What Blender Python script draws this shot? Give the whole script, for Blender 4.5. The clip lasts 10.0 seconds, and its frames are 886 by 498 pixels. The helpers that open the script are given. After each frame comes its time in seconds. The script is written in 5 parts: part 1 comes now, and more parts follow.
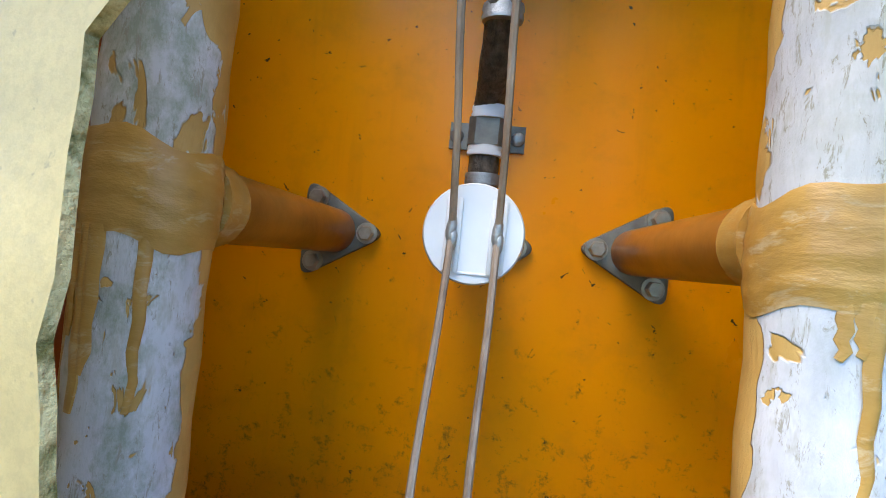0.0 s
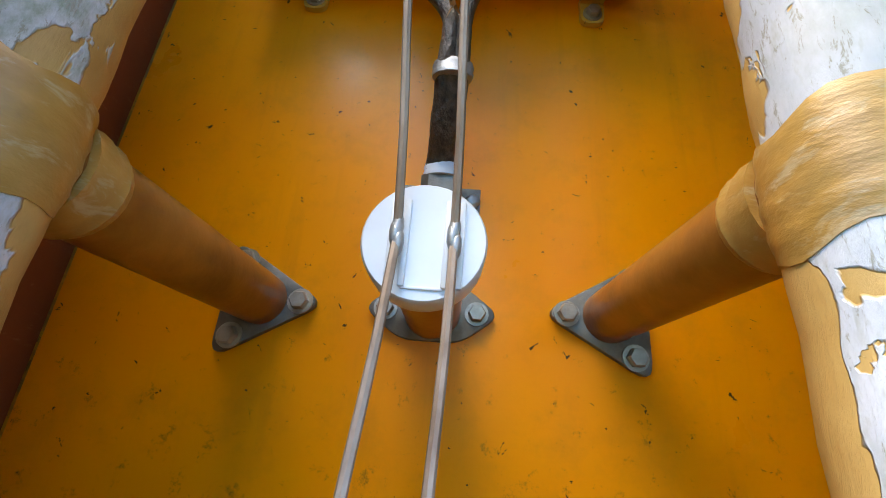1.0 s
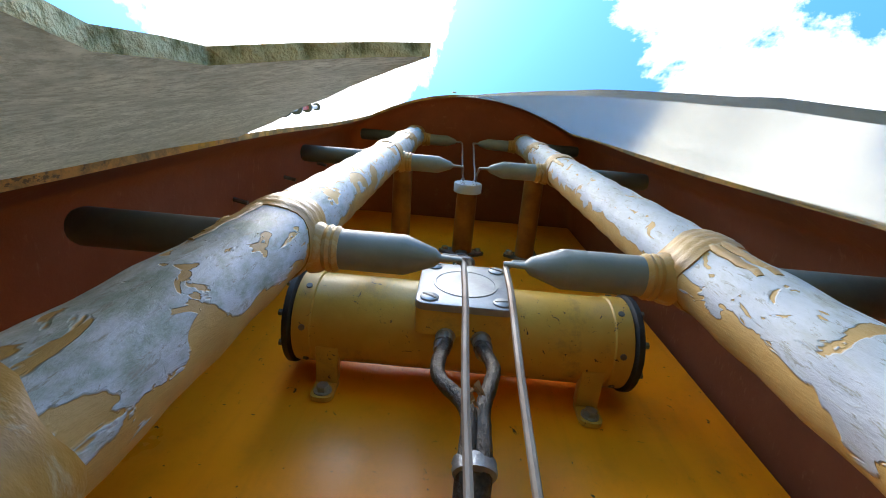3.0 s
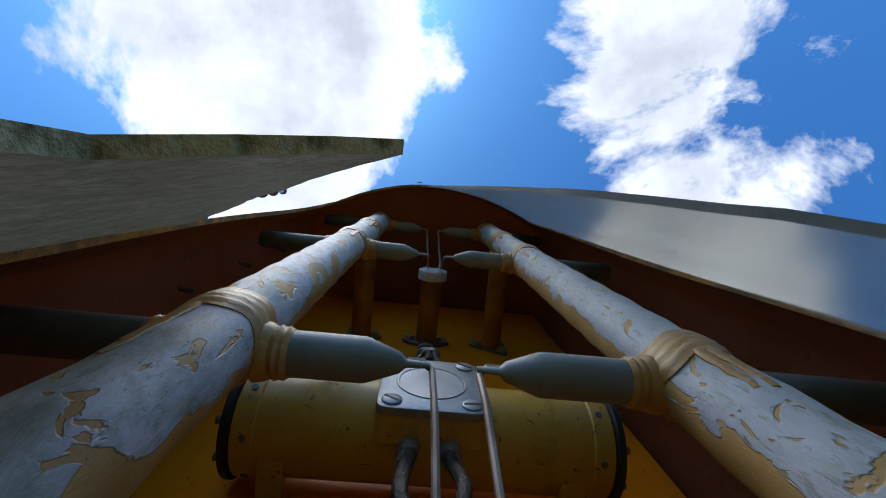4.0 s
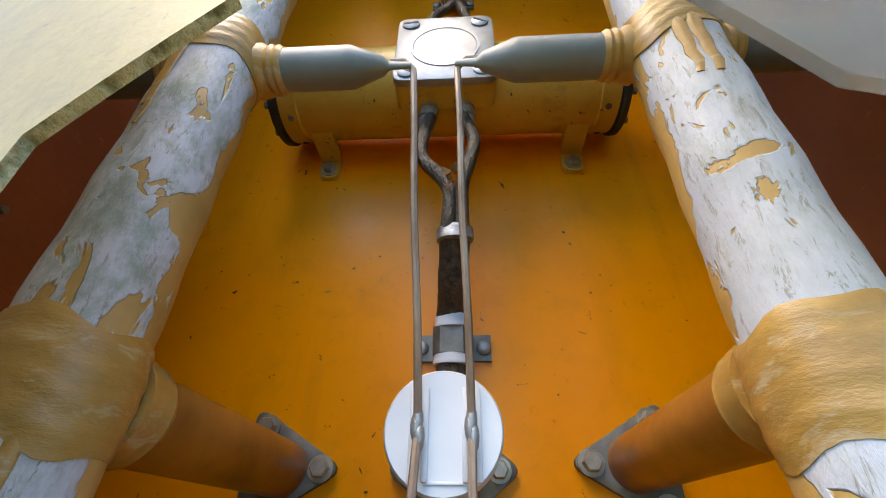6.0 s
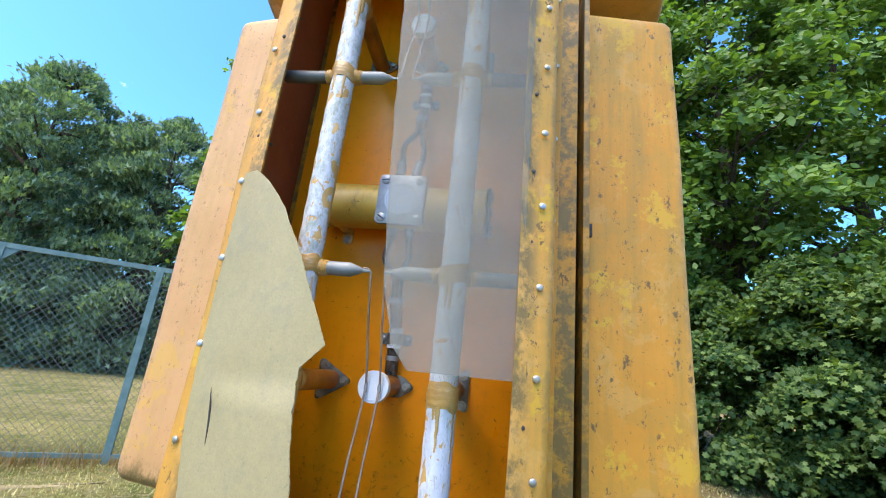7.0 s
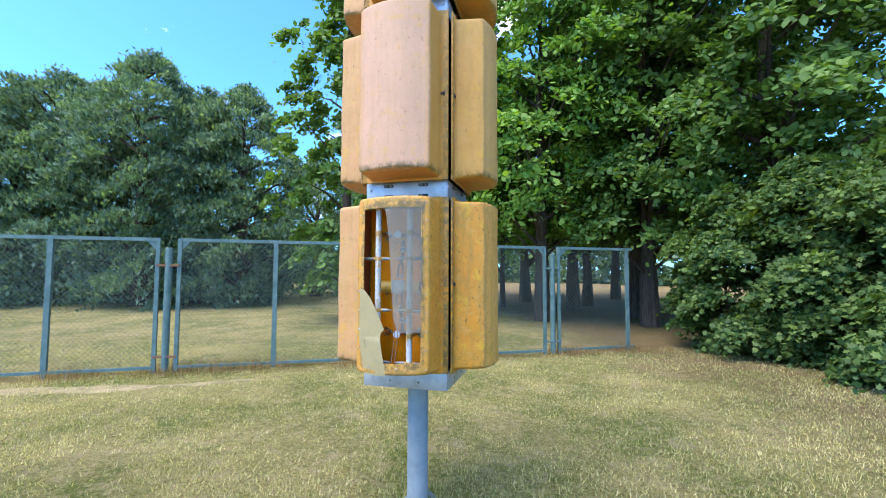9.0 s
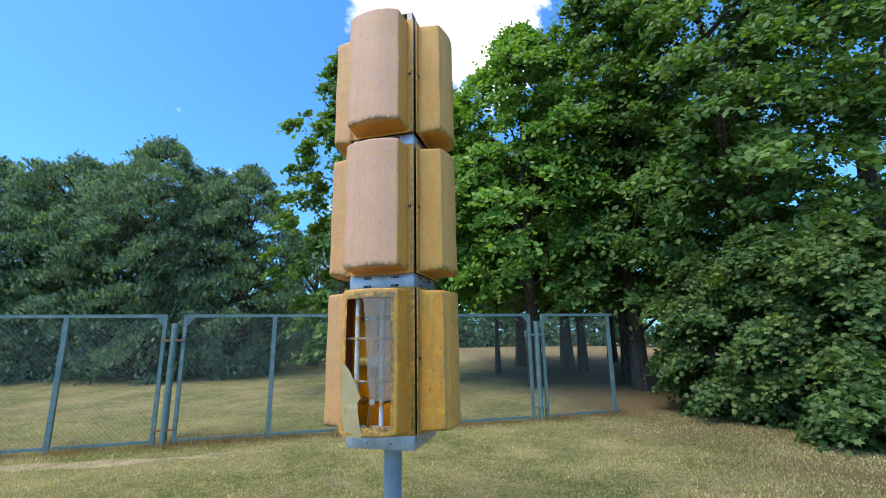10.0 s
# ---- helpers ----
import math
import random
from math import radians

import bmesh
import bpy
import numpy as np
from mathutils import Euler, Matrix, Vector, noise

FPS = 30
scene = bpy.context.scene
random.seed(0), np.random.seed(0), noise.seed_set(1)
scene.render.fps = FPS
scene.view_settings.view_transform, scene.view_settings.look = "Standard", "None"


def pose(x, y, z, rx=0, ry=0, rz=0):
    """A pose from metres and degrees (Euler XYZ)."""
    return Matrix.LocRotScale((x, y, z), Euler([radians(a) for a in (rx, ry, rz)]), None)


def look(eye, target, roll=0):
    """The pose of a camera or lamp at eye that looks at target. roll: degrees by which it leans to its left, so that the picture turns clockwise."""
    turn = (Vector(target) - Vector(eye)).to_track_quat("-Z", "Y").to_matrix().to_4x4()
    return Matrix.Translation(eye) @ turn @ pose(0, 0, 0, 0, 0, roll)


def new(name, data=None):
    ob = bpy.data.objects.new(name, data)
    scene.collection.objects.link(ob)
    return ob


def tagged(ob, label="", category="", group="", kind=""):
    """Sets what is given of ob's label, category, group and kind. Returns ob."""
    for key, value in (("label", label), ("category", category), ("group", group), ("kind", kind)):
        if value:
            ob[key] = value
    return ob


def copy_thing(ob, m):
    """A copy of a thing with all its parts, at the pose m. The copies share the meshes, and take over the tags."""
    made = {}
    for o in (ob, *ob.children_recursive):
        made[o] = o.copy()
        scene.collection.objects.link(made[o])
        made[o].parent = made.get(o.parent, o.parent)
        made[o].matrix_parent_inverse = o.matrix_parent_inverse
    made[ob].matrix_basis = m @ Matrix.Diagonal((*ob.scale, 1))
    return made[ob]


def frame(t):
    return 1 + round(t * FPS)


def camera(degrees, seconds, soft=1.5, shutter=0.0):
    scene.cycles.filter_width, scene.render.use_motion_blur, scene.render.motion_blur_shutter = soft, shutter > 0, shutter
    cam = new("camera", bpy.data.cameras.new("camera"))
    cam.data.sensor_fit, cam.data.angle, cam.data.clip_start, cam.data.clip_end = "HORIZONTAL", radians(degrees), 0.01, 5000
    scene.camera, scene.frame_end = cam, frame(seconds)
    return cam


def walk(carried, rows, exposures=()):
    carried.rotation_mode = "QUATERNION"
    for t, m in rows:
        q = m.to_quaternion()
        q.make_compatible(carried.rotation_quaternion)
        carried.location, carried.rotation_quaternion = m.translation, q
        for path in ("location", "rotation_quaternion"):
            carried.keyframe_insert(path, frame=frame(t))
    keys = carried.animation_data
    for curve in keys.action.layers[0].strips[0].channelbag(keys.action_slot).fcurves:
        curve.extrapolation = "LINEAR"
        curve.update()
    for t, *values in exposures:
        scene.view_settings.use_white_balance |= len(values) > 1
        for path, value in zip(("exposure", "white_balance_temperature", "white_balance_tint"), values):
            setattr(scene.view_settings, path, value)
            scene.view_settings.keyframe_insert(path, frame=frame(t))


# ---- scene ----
cam = camera(92.3, 10.0, soft=1.0)
PATH = [
    (0, (0.01, -0.275, 1.0), (-0.195, 1.714, 1.035), 5.8),
    (0.5, (0.015, -0.252, 0.971), (-0.179, 1.716, 1.272), 5.4),
    (1, (0.014, -0.233, 0.961), (-0.043, 1.64, 1.661), 4.6),
    (1.5, (0.006, -0.221, 0.963), (-0.038, 1.382, 2.157), 0.9),
    (2, (-0.007, -0.221, 0.964), (-0.003, 0.997, 2.55), 0.1),
    (2.5, (-0.011, -0.217, 0.956), (-0.019, 0.778, 2.691), 4.2),
    (3, (-0.016, -0.219, 0.97), (-0.041, 0.442, 2.857), 7.2),
    (3.2, (-0.017, -0.222, 0.973), (-0.016, 0.279, 2.909), 5.0),
    (4.3, (-0.020, -0.221, 0.989), (0.106, 0.042, 2.968), -19.5),
    (4.5, (-0.022, -0.221, 0.989), (0.116, 0.068, 2.963), -19.5),
    (5, (-0.022, -0.2245, 0.994), (0.187, 0.4265, 2.873), -13.1),
    (5.5, (-0.022, -0.2305, 0.993), (0.135, 0.896, 2.638), -6.8),
    (6, (0.013, -0.259, 0.981), (-0.098, 1.397, 2.097), 1.0),
    (6.2, (0.037, -0.297, 0.986), (-0.151, 1.468, 1.909), 2.2),
    (7.3, (0.232, -0.879, 1.085), (-0.011, 1.067, 1.476), 6.2),
    (7.5, (0.315, -1.043, 1.131), (-0.023, 0.916, 1.352), 3.4),
    (8, (0.589, -1.525, 1.204), (0.045, 0.399, 1.244), -0.1),
    (8.5, (0.759, -2.004, 1.288), (0.215, -0.08, 1.335), 0.1),
    (9, (0.906, -2.4, 1.35), (0.378, -0.475, 1.471), 0.2),
    (9.5, (1.15, -2.727, 1.369), (0.629, -0.812, 1.613), 0.1),
    (10, (1.311, -2.957, 1.427), (0.796, -1.07, 1.842), -1.0),
]
EXPOSURES = [(0.0, 1.45, 7300, 13), (1.5, 1.72, 7100, 12), (2.0, 1.92, 6900, 12), (2.5, 1.75, 6800, 12), (3.0, 1.10, 6200, 10), (3.3, 0.33, 5950, 10), (4.2, -0.72, 5700, 10), (5.0, -0.92, 6100, 10), (5.4, -0.62, 6800, 12), (5.8, 0.78, 7700, 16), (6.2, 1.40, 7700, 16), (7.3, 1.13, 6350, 18), (8.0, 1.16, 6250, 18), (9.0, 1.10, 6250, 18), (9.5, 0.87, 6300, 16), (10.0, 0.54, 6300, 14)]
walk(cam, [(t, look(eye, target, roll)) for t, eye, target, roll in PATH], EXPOSURES)

# ---------------------------------------------------------------- light
SUN_AZ, SUN_EL = radians(216), radians(62)      # compass bearing from +y, clockwise
world = bpy.data.worlds.new("world")
scene.world = world
world.use_nodes = True
wt = world.node_tree
wt.nodes.clear()


def wnode(kind, **kw):
    n = wt.nodes.new(kind)
    for k, v in kw.items():
        n.inputs[k.replace("_", " ")].default_value = v
    return n


w_out = wt.nodes.new("ShaderNodeOutputWorld")
w_bg = wt.nodes.new("ShaderNodeBackground")
w_bg.inputs["Strength"].default_value = 0.15
sky = wt.nodes.new("ShaderNodeTexSky")
sky.sky_type, sky.sun_disc = "NISHITA", False
sky.sun_elevation, sky.sun_rotation = SUN_EL, SUN_AZ
sky.air_density, sky.dust_density, sky.ozone_density = 1.0, 1.3, 2.5
w_co = wt.nodes.new("ShaderNodeTexCoord")
w_map = wt.nodes.new("ShaderNodeMapping")
w_map.inputs["Location"].default_value = (3.1, 0.4, 1.7)
w_n1 = wnode("ShaderNodeTexNoise", Scale=2.1, Detail=10.0, Roughness=0.62, Distortion=0.25)
wl = wt.links.new


def wmath(op, a, b=None, clamp=False):
    n = wt.nodes.new("ShaderNodeMath")
    n.operation, n.use_clamp = op, clamp
    for sock, v in zip(n.inputs, (a, b)):
        if v is None:
            continue
        if isinstance(v, (int, float)):
            sock.default_value = v
        else:
            wl(v, sock)
    return n.outputs[0]


# cumulus on either side of a clear lane overhead, thinning towards the horizon, and one bank to the north
w_xyz = wt.nodes.new("ShaderNodeSeparateXYZ")
wl(w_co.outputs["Generated"], w_xyz.inputs[0])
w_lane = wmath("MULTIPLY", wmath("ABSOLUTE", wmath("SUBTRACT", w_xyz.outputs[0], 0.14)), 3.0, True)
w_high = wmath("MULTIPLY", wmath("SUBTRACT", w_xyz.outputs[2], 0.55), 2.5, True)
w_bias = wmath("MULTIPLY", wmath("SUBTRACT", wmath("MULTIPLY", w_lane, w_high), 0.42), 0.36)
w_dot = wt.nodes.new("ShaderNodeVectorMath")
w_dot.operation = "DOT_PRODUCT"
w_dot.inputs[1].default_value = (-0.22, 0.73, 0.645)
wl(w_co.outputs["Generated"], w_dot.inputs[0])
w_bank = wmath("MULTIPLY", wmath("MULTIPLY", wmath("SUBTRACT", w_dot.outputs["Value"], 0.955), 22.0, True), 0.22)
w_r1 = wt.nodes.new("ShaderNodeValToRGB")
w_r1.color_ramp.elements[0].position, w_r1.color_ramp.elements[1].position = 0.485, 0.56
w_n2 = wnode("ShaderNodeTexNoise", Scale=3.2, Detail=6.0, Roughness=0.6)
w_r2 = wt.nodes.new("ShaderNodeValToRGB")
w_r2.color_ramp.elements[0].position, w_r2.color_ramp.elements[1].position = 0.3, 0.62
w_r2.color_ramp.elements[0].color, w_r2.color_ramp.elements[1].color = (7.2, 7.3, 7.6, 1), (13.4, 13.1, 12.8, 1)
w_mix = wt.nodes.new("ShaderNodeMix")
w_mix.data_type = "RGBA"
w_tint = wt.nodes.new("ShaderNodeMix")
w_tint.data_type, w_tint.blend_type = "RGBA", "MULTIPLY"
w_tint.inputs[0].default_value = 1.0
w_tint.inputs[7].default_value = (0.54, 1.14, 1.66, 1)
wl(w_co.outputs["Generated"], w_map.inputs["Vector"])
wl(w_map.outputs["Vector"], w_n1.inputs["Vector"])
wl(w_map.outputs["Vector"], w_n2.inputs["Vector"])
wl(wmath("ADD", wmath("ADD", w_n1.outputs["Fac"], w_bias), w_bank), w_r1.inputs["Fac"])
wl(w_n2.outputs["Fac"], w_r2.inputs["Fac"])
wl(sky.outputs["Color"], w_tint.inputs[6])
wl(w_r1.outputs["Color"], w_mix.inputs[0])
wl(w_tint.outputs[2], w_mix.inputs[6])
wl(w_r2.outputs["Color"], w_mix.inputs[7])
wl(w_mix.outputs[2], w_bg.inputs["Color"])
wl(w_bg.outputs["Background"], w_out.inputs["Surface"])

sun = new("sun", bpy.data.lights.new("sun", "SUN"))
sun.data.energy, sun.data.angle, sun.data.color = 3.0, radians(48), (1.0, 0.90, 0.77)
sun_dir = Vector((math.sin(SUN_AZ) * math.cos(SUN_EL), math.cos(SUN_AZ) * math.cos(SUN_EL), math.sin(SUN_EL)))
sun.matrix_world = look(sun_dir * 50, (0, 0, 0))


# ---------------------------------------------------------------- materials
class Mat:
    """A node material with a few short ways of wiring it."""

    def __init__(self, name, rough=0.5, metal=0.0, spec=0.5):
        self.m = bpy.data.materials.new(name)
        self.m.use_nodes = True
        self.t = self.m.node_tree
        self.b = self.t.nodes["Principled BSDF"]
        self.b.inputs["Roughness"].default_value = rough
        self.b.inputs["Metallic"].default_value = metal
        self.b.inputs["Specular IOR Level"].default_value = spec
        self.co = self.t.nodes.new("ShaderNodeTexCoord").outputs["Object"]

    def link(self, a, b):
        self.t.links.new(a, b)

    def noise(self, scale, detail=5.0, rough=0.6, stretch=(1, 1, 1), dist=0.0, shift=(0, 0, 0), world_space=False):
        mp = self.t.nodes.new("ShaderNodeMapping")
        mp.inputs["Scale"].default_value = stretch
        mp.inputs["Location"].default_value = shift
        if world_space:
            src = self.t.nodes.new("ShaderNodeNewGeometry").outputs["Position"]
        else:
            src = self.co
        self.link(src, mp.inputs["Vector"])
        n = self.t.nodes.new("ShaderNodeTexNoise")
        n.inputs["Scale"].default_value = scale
        n.inputs["Detail"].default_value = detail
        n.inputs["Roughness"].default_value = rough
        n.inputs["Distortion"].default_value = dist
        self.link(mp.outputs[0], n.inputs["Vector"])
        return n.outputs["Fac"]

    def ramp(self, fac, a, b, ca=(0, 0, 0), cb=(1, 1, 1)):
        r = self.t.nodes.new("ShaderNodeValToRGB")
        e = r.color_ramp.elements
        e[0].position, e[1].position = a, b
        e[0].color, e[1].color = (*ca, 1), (*cb, 1)
        self.link(fac, r.inputs["Fac"])
        return r.outputs["Color"]

    def mix(self, fac, a, b, blend="MIX"):
        x = self.t.nodes.new("ShaderNodeMix")
        x.data_type, x.blend_type = "RGBA", blend
        for sock, v in ((x.inputs[0], fac), (x.inputs[6], a), (x.inputs[7], b)):
            if isinstance(v, (int, float)):
                sock.default_value = v
            elif isinstance(v, tuple):
                sock.default_value = (*v, 1)
            else:
                self.link(v, sock)
        return x.outputs[2]

    def rnd(self):
        return self.t.nodes.new("ShaderNodeObjectInfo").outputs["Random"]

    def island(self):
        return self.t.nodes.new("ShaderNodeNewGeometry").outputs["Random Per Island"]

    def color(self, c):
        if isinstance(c, tuple):
            self.b.inputs["Base Color"].default_value = (*c, 1)
        else:
            self.link(c, self.b.inputs["Base Color"])
        return self

    def bump(self, height, strength=0.3, dist=0.001):
        n = self.t.nodes.new("ShaderNodeBump")
        n.inputs["Strength"].default_value = strength
        n.inputs["Distance"].default_value = dist
        self.link(height, n.inputs["Height"])
        self.link(n.outputs[0], self.b.inputs["Normal"])
        return self

    def roughness(self, fac):
        self.link(fac, self.b.inputs["Roughness"])
        return self


def two_tone(name, a, b, scale, rough=0.5, metal=0.0, bump=0.2, bump_scale=None, stretch=(1, 1, 1), lo=0.35, hi=0.65, bd=0.001):
    m = Mat(name, rough, metal)
    m.color(m.ramp(m.noise(scale, stretch=stretch), lo, hi, a, b))
    if bump:
        m.bump(m.noise(bump_scale or scale * 6, stretch=stretch), bump, bd)
    return m.m


def make_plate_paint():
    m = Mat("plate_orange_paint", 0.4, spec=0.36)
    base = m.ramp(m.noise(5, 4), 0.3, 0.7, (0.89, 0.28, 0.002), (0.97, 0.350, 0.003))
    streak = m.ramp(m.noise(9, 6, stretch=(6, 1, 0.5)), 0.55, 0.8)
    base = m.mix(m.mix(streak, (0, 0, 0), (0.35, 0.35, 0.35)), base, (0.55, 0.2, 0.008))
    specks = m.ramp(m.noise(150, 3, 0.6, dist=0.8), 0.695, 0.71)
    base = m.mix(specks, base, (0.05, 0.025, 0.01))
    grime = m.mix(m.ramp(m.noise(30, 6, 0.7), 0.5, 0.75), (0, 0, 0), (0.22, 0.22, 0.22))
    base = m.mix(grime, base, (0.32, 0.16, 0.02))
    # dirt specks thicken downwards; part of this darkening is shade put into the colour
    sep = m.t.nodes.new("ShaderNodeSeparateXYZ")
    m.link(m.co, sep.inputs[0])
    low = m.t.nodes.new("ShaderNodeMapRange")
    for key, val in (("From Min", 1.02), ("From Max", 0.80), ("To Min", 0.0), ("To Max", 0.10)):
        low.inputs[key].default_value = val
    m.link(sep.outputs[2], low.inputs["Value"])
    add = m.t.nodes.new("ShaderNodeMath")
    m.link(low.outputs[0], add.inputs[0])
    m.link(m.noise(75, 7, 0.8), add.inputs[1])
    base = m.mix(m.ramp(add.outputs[0], 0.61, 0.76), base, (0.16, 0.075, 0.012))
    m.color(base).bump(m.noise(420, 3), 0.12, 0.0006)
    m.roughness(m.ramp(m.noise(14, 5), 0.3, 0.7, (0.27,) * 3, (0.40,) * 3))
    return m.m


def make_flaky(name, seed, dirt, side):
    """White paint flaking off ochre putty: gone on the side turned to the plate, algae where it is dirty."""
    m = Mat(name, 0.5)
    big = m.noise(52, 4, 0.5, stretch=(1, 1, 0.6), dist=1.0, shift=(seed, 0, 0))
    fine = m.noise(240, 4, 0.7, stretch=(1, 1, 0.4))
    white = m.ramp(m.noise(70, 5, 0.7, stretch=(1, 1, 0.3)), 0.3, 0.7, (0.46, 0.47, 0.51), (0.64, 0.65, 0.69))
    grn = m.mix(m.ramp(m.noise(80, 6, 0.75, shift=(seed * 2, 1, 0), stretch=(1, 1, 0.6)), 0.44, 0.62), (0, 0, 0), (dirt,) * 3)
    white = m.mix(grn, white, (0.17, 0.22, 0.115))
    white = m.mix(m.ramp(m.noise(150, 4, 0.75, stretch=(1, 1, 0.28)), 0.55, 0.68), white, (0.42, 0.42, 0.39))
    crack = m.noise(420, 5, 0.8, stretch=(1, 1, 0.22), dist=0.6)
    white = m.mix(m.mix(m.ramp(crack, 0.57, 0.63), (0, 0, 0), (0.9,) * 3), white, (0.30, 0.28, 0.23))
    putty = m.ramp(m.noise(40, 5), 0.3, 0.7, (0.42, 0.235, 0.06), (0.60, 0.37, 0.12))
    sep = m.t.nodes.new("ShaderNodeSeparateXYZ")
    m.link(m.co, sep.inputs[0])

    def calc(op, a, b, clamp=False):
        n = m.t.nodes.new("ShaderNodeMath")
        n.operation, n.use_clamp = op, clamp
        for sock, v in zip(n.inputs, (a, b)):
            if isinstance(v, (int, float)):
                sock.default_value = v
            else:
                m.link(v, sock)
        return n.outputs[0]

    s = calc("ADD", calc("MULTIPLY", sep.outputs[1], 0.75 / 0.0168), calc("MULTIPLY", sep.outputs[0], -side * 0.55 / 0.0168))
    s = calc("MULTIPLY", calc("SUBTRACT", s, 0.36), 0.65, True)
    val = calc("ADD", big, s)
    chips = m.noise(120, 3.5, 0.55, stretch=(1, 1, 0.5), dist=0.7, shift=(0, seed, 0))
    val = calc("MAXIMUM", val, calc("ADD", chips, -0.02))
    gone = m.ramp(val, 0.618, 0.626)
    m.color(m.mix(gone, white, putty))
    h = m.mix(0.5, m.ramp(val, 0.610, 0.632, (1, 1, 1), (0, 0, 0)), m.mix(0.5, fine, crack))
    m.bump(h, 0.8, 0.0013)
    return m.m


def make_cover_paint(name, a, b, worn, bleach):
    """Yellow fibreglass: bleached on its front, with algae runs, scuffs and chips."""
    m = Mat(name, 0.55)
    base = m.ramp(m.noise(3.5, 6, 0.65), 0.3, 0.72, a, b)
    sep = m.t.nodes.new("ShaderNodeSeparateXYZ")
    m.link(m.co, sep.inputs[0])
    front = m.t.nodes.new("ShaderNodeMapRange")
    front.inputs["From Min"].default_value, front.inputs["From Max"].default_value = -0.160, -0.185
    m.link(sep.outputs[1], front.inputs["Value"])
    pink = m.ramp(m.noise(5, 6, 0.7), 0.3, 0.7, bleach, tuple(v * 1.12 for v in bleach))
    base = m.mix(front.outputs[0], base, pink)
    run = m.ramp(m.noise(7, 6, 0.72, stretch=(4, 4, 0.3)), 0.45, 0.64)
    base = m.mix(m.mix(run, (0, 0, 0), (0.42 * worn,) * 3), base, (0.34, 0.235, 0.05))
    algae = m.ramp(m.noise(4.5, 8, 0.78, shift=(1, 5, 2)), 0.47, 0.62)
    base = m.mix(m.mix(algae, (0, 0, 0), (0.42 * worn,) * 3), base, (0.42, 0.28, 0.05))
    pale = m.ramp(m.noise(13, 8, 0.75, dist=0.5), 0.54, 0.585)
    base = m.mix(m.mix(pale, (0, 0, 0), (0.22 * worn,) * 3), base, (0.76, 0.47, 0.17))
    bright = m.ramp(m.noise(9, 7, 0.75, shift=(9, 1, 3)), 0.57, 0.59)
    base = m.mix(m.mix(bright, (0, 0, 0), (0.8 * worn,) * 3), base, (0.74, 0.42, 0.03))
    chip = m.ramp(m.noise(38, 6, 0.78, shift=(4, 2, 0), stretch=(1.3, 1.3, 0.8)), 0.60, 0.615)
    base = m.mix(m.mix(chip, (0, 0, 0), (min(1.0, worn * 0.9),) * 3), base, (0.17, 0.10, 0.035))
    dots = m.ramp(m.noise(140, 3, 0.7), 0.655, 0.68)
    base = m.mix(m.mix(dots, (0, 0, 0), (0.35 + 0.4 * worn,) * 3), base, (0.20, 0.13, 0.05))
    point = m.t.nodes.new("ShaderNodeNewGeometry").outputs["Pointiness"]
    edge = m.mix(1.0, m.ramp(point, 0.515, 0.56), m.ramp(m.noise(26, 7, 0.75, shift=(2, 8, 4)), 0.42, 0.55), "MULTIPLY")
    base = m.mix(m.mix(1.0, edge, (0.3 + 0.6 * worn,) * 3, "MULTIPLY"), base, (0.22, 0.15, 0.05))
    if worn < 0.9:
        lip = m.t.nodes.new("ShaderNodeMapRange")
        lip.inputs["From Min"].default_value, lip.inputs["From Max"].default_value = -0.448, -0.472
        m.link(sep.outputs[2], lip.inputs["Value"])
        under = m.t.nodes.new("ShaderNodeMapRange")
        under.inputs["From Min"].default_value, under.inputs["From Max"].default_value = -0.497, -0.484
        m.link(sep.outputs[2], under.inputs["Value"])
        moss = m.mix(1.0, m.mix(1.0, lip.outputs[0], under.outputs[0], "MULTIPLY"), m.ramp(m.noise(24, 8, 0.8, stretch=(1, 1, 0.5), shift=(3, 0, 6)), 0.44, 0.56), "MULTIPLY")
        base = m.mix(m.mix(1.0, moss, (0.75,) * 3, "MULTIPLY"), base, (0.15, 0.11, 0.03))
    m.color(base).bump(m.mix(0.5, m.noise(90, 6, 0.7), chip), 0.35, 0.0014)
    let_light_through(m, base, 0.22)
    return m.m


def let_light_through(m, colour, share):
    tl = m.t.nodes.new("ShaderNodeBsdfTranslucent")
    if isinstance(colour, tuple):
        tl.inputs["Color"].default_value = (*colour, 1)
    else:
        m.link(colour, tl.inputs["Color"])
    mx = m.t.nodes.new("ShaderNodeMixShader")
    mx.inputs[0].default_value = share
    m.link(m.b.outputs[0], mx.inputs[1])
    m.link(tl.outputs[0], mx.inputs[2])
    m.link(mx.outputs[0], m.t.nodes["Material Output"].inputs["Surface"])


def make_laminate():
    """The bare inside of the cover: red-brown laminate with a weave."""
    m = Mat("red_brown_laminate", 0.6)
    base = m.ramp(m.noise(9, 7, 0.7), 0.3, 0.7, (0.14, 0.042, 0.02), (0.25, 0.085, 0.04))
    base = m.mix(m.ramp(m.noise(55, 5, 0.7, stretch=(1, 1, 3)), 0.6, 0.75), base, (0.32, 0.15, 0.08))
    m.color(base).bump(m.noise(160, 4, 0.7), 0.35, 0.001)
    let_light_through(m, (0.50, 0.19, 0.11), 0.17)
    return m.m


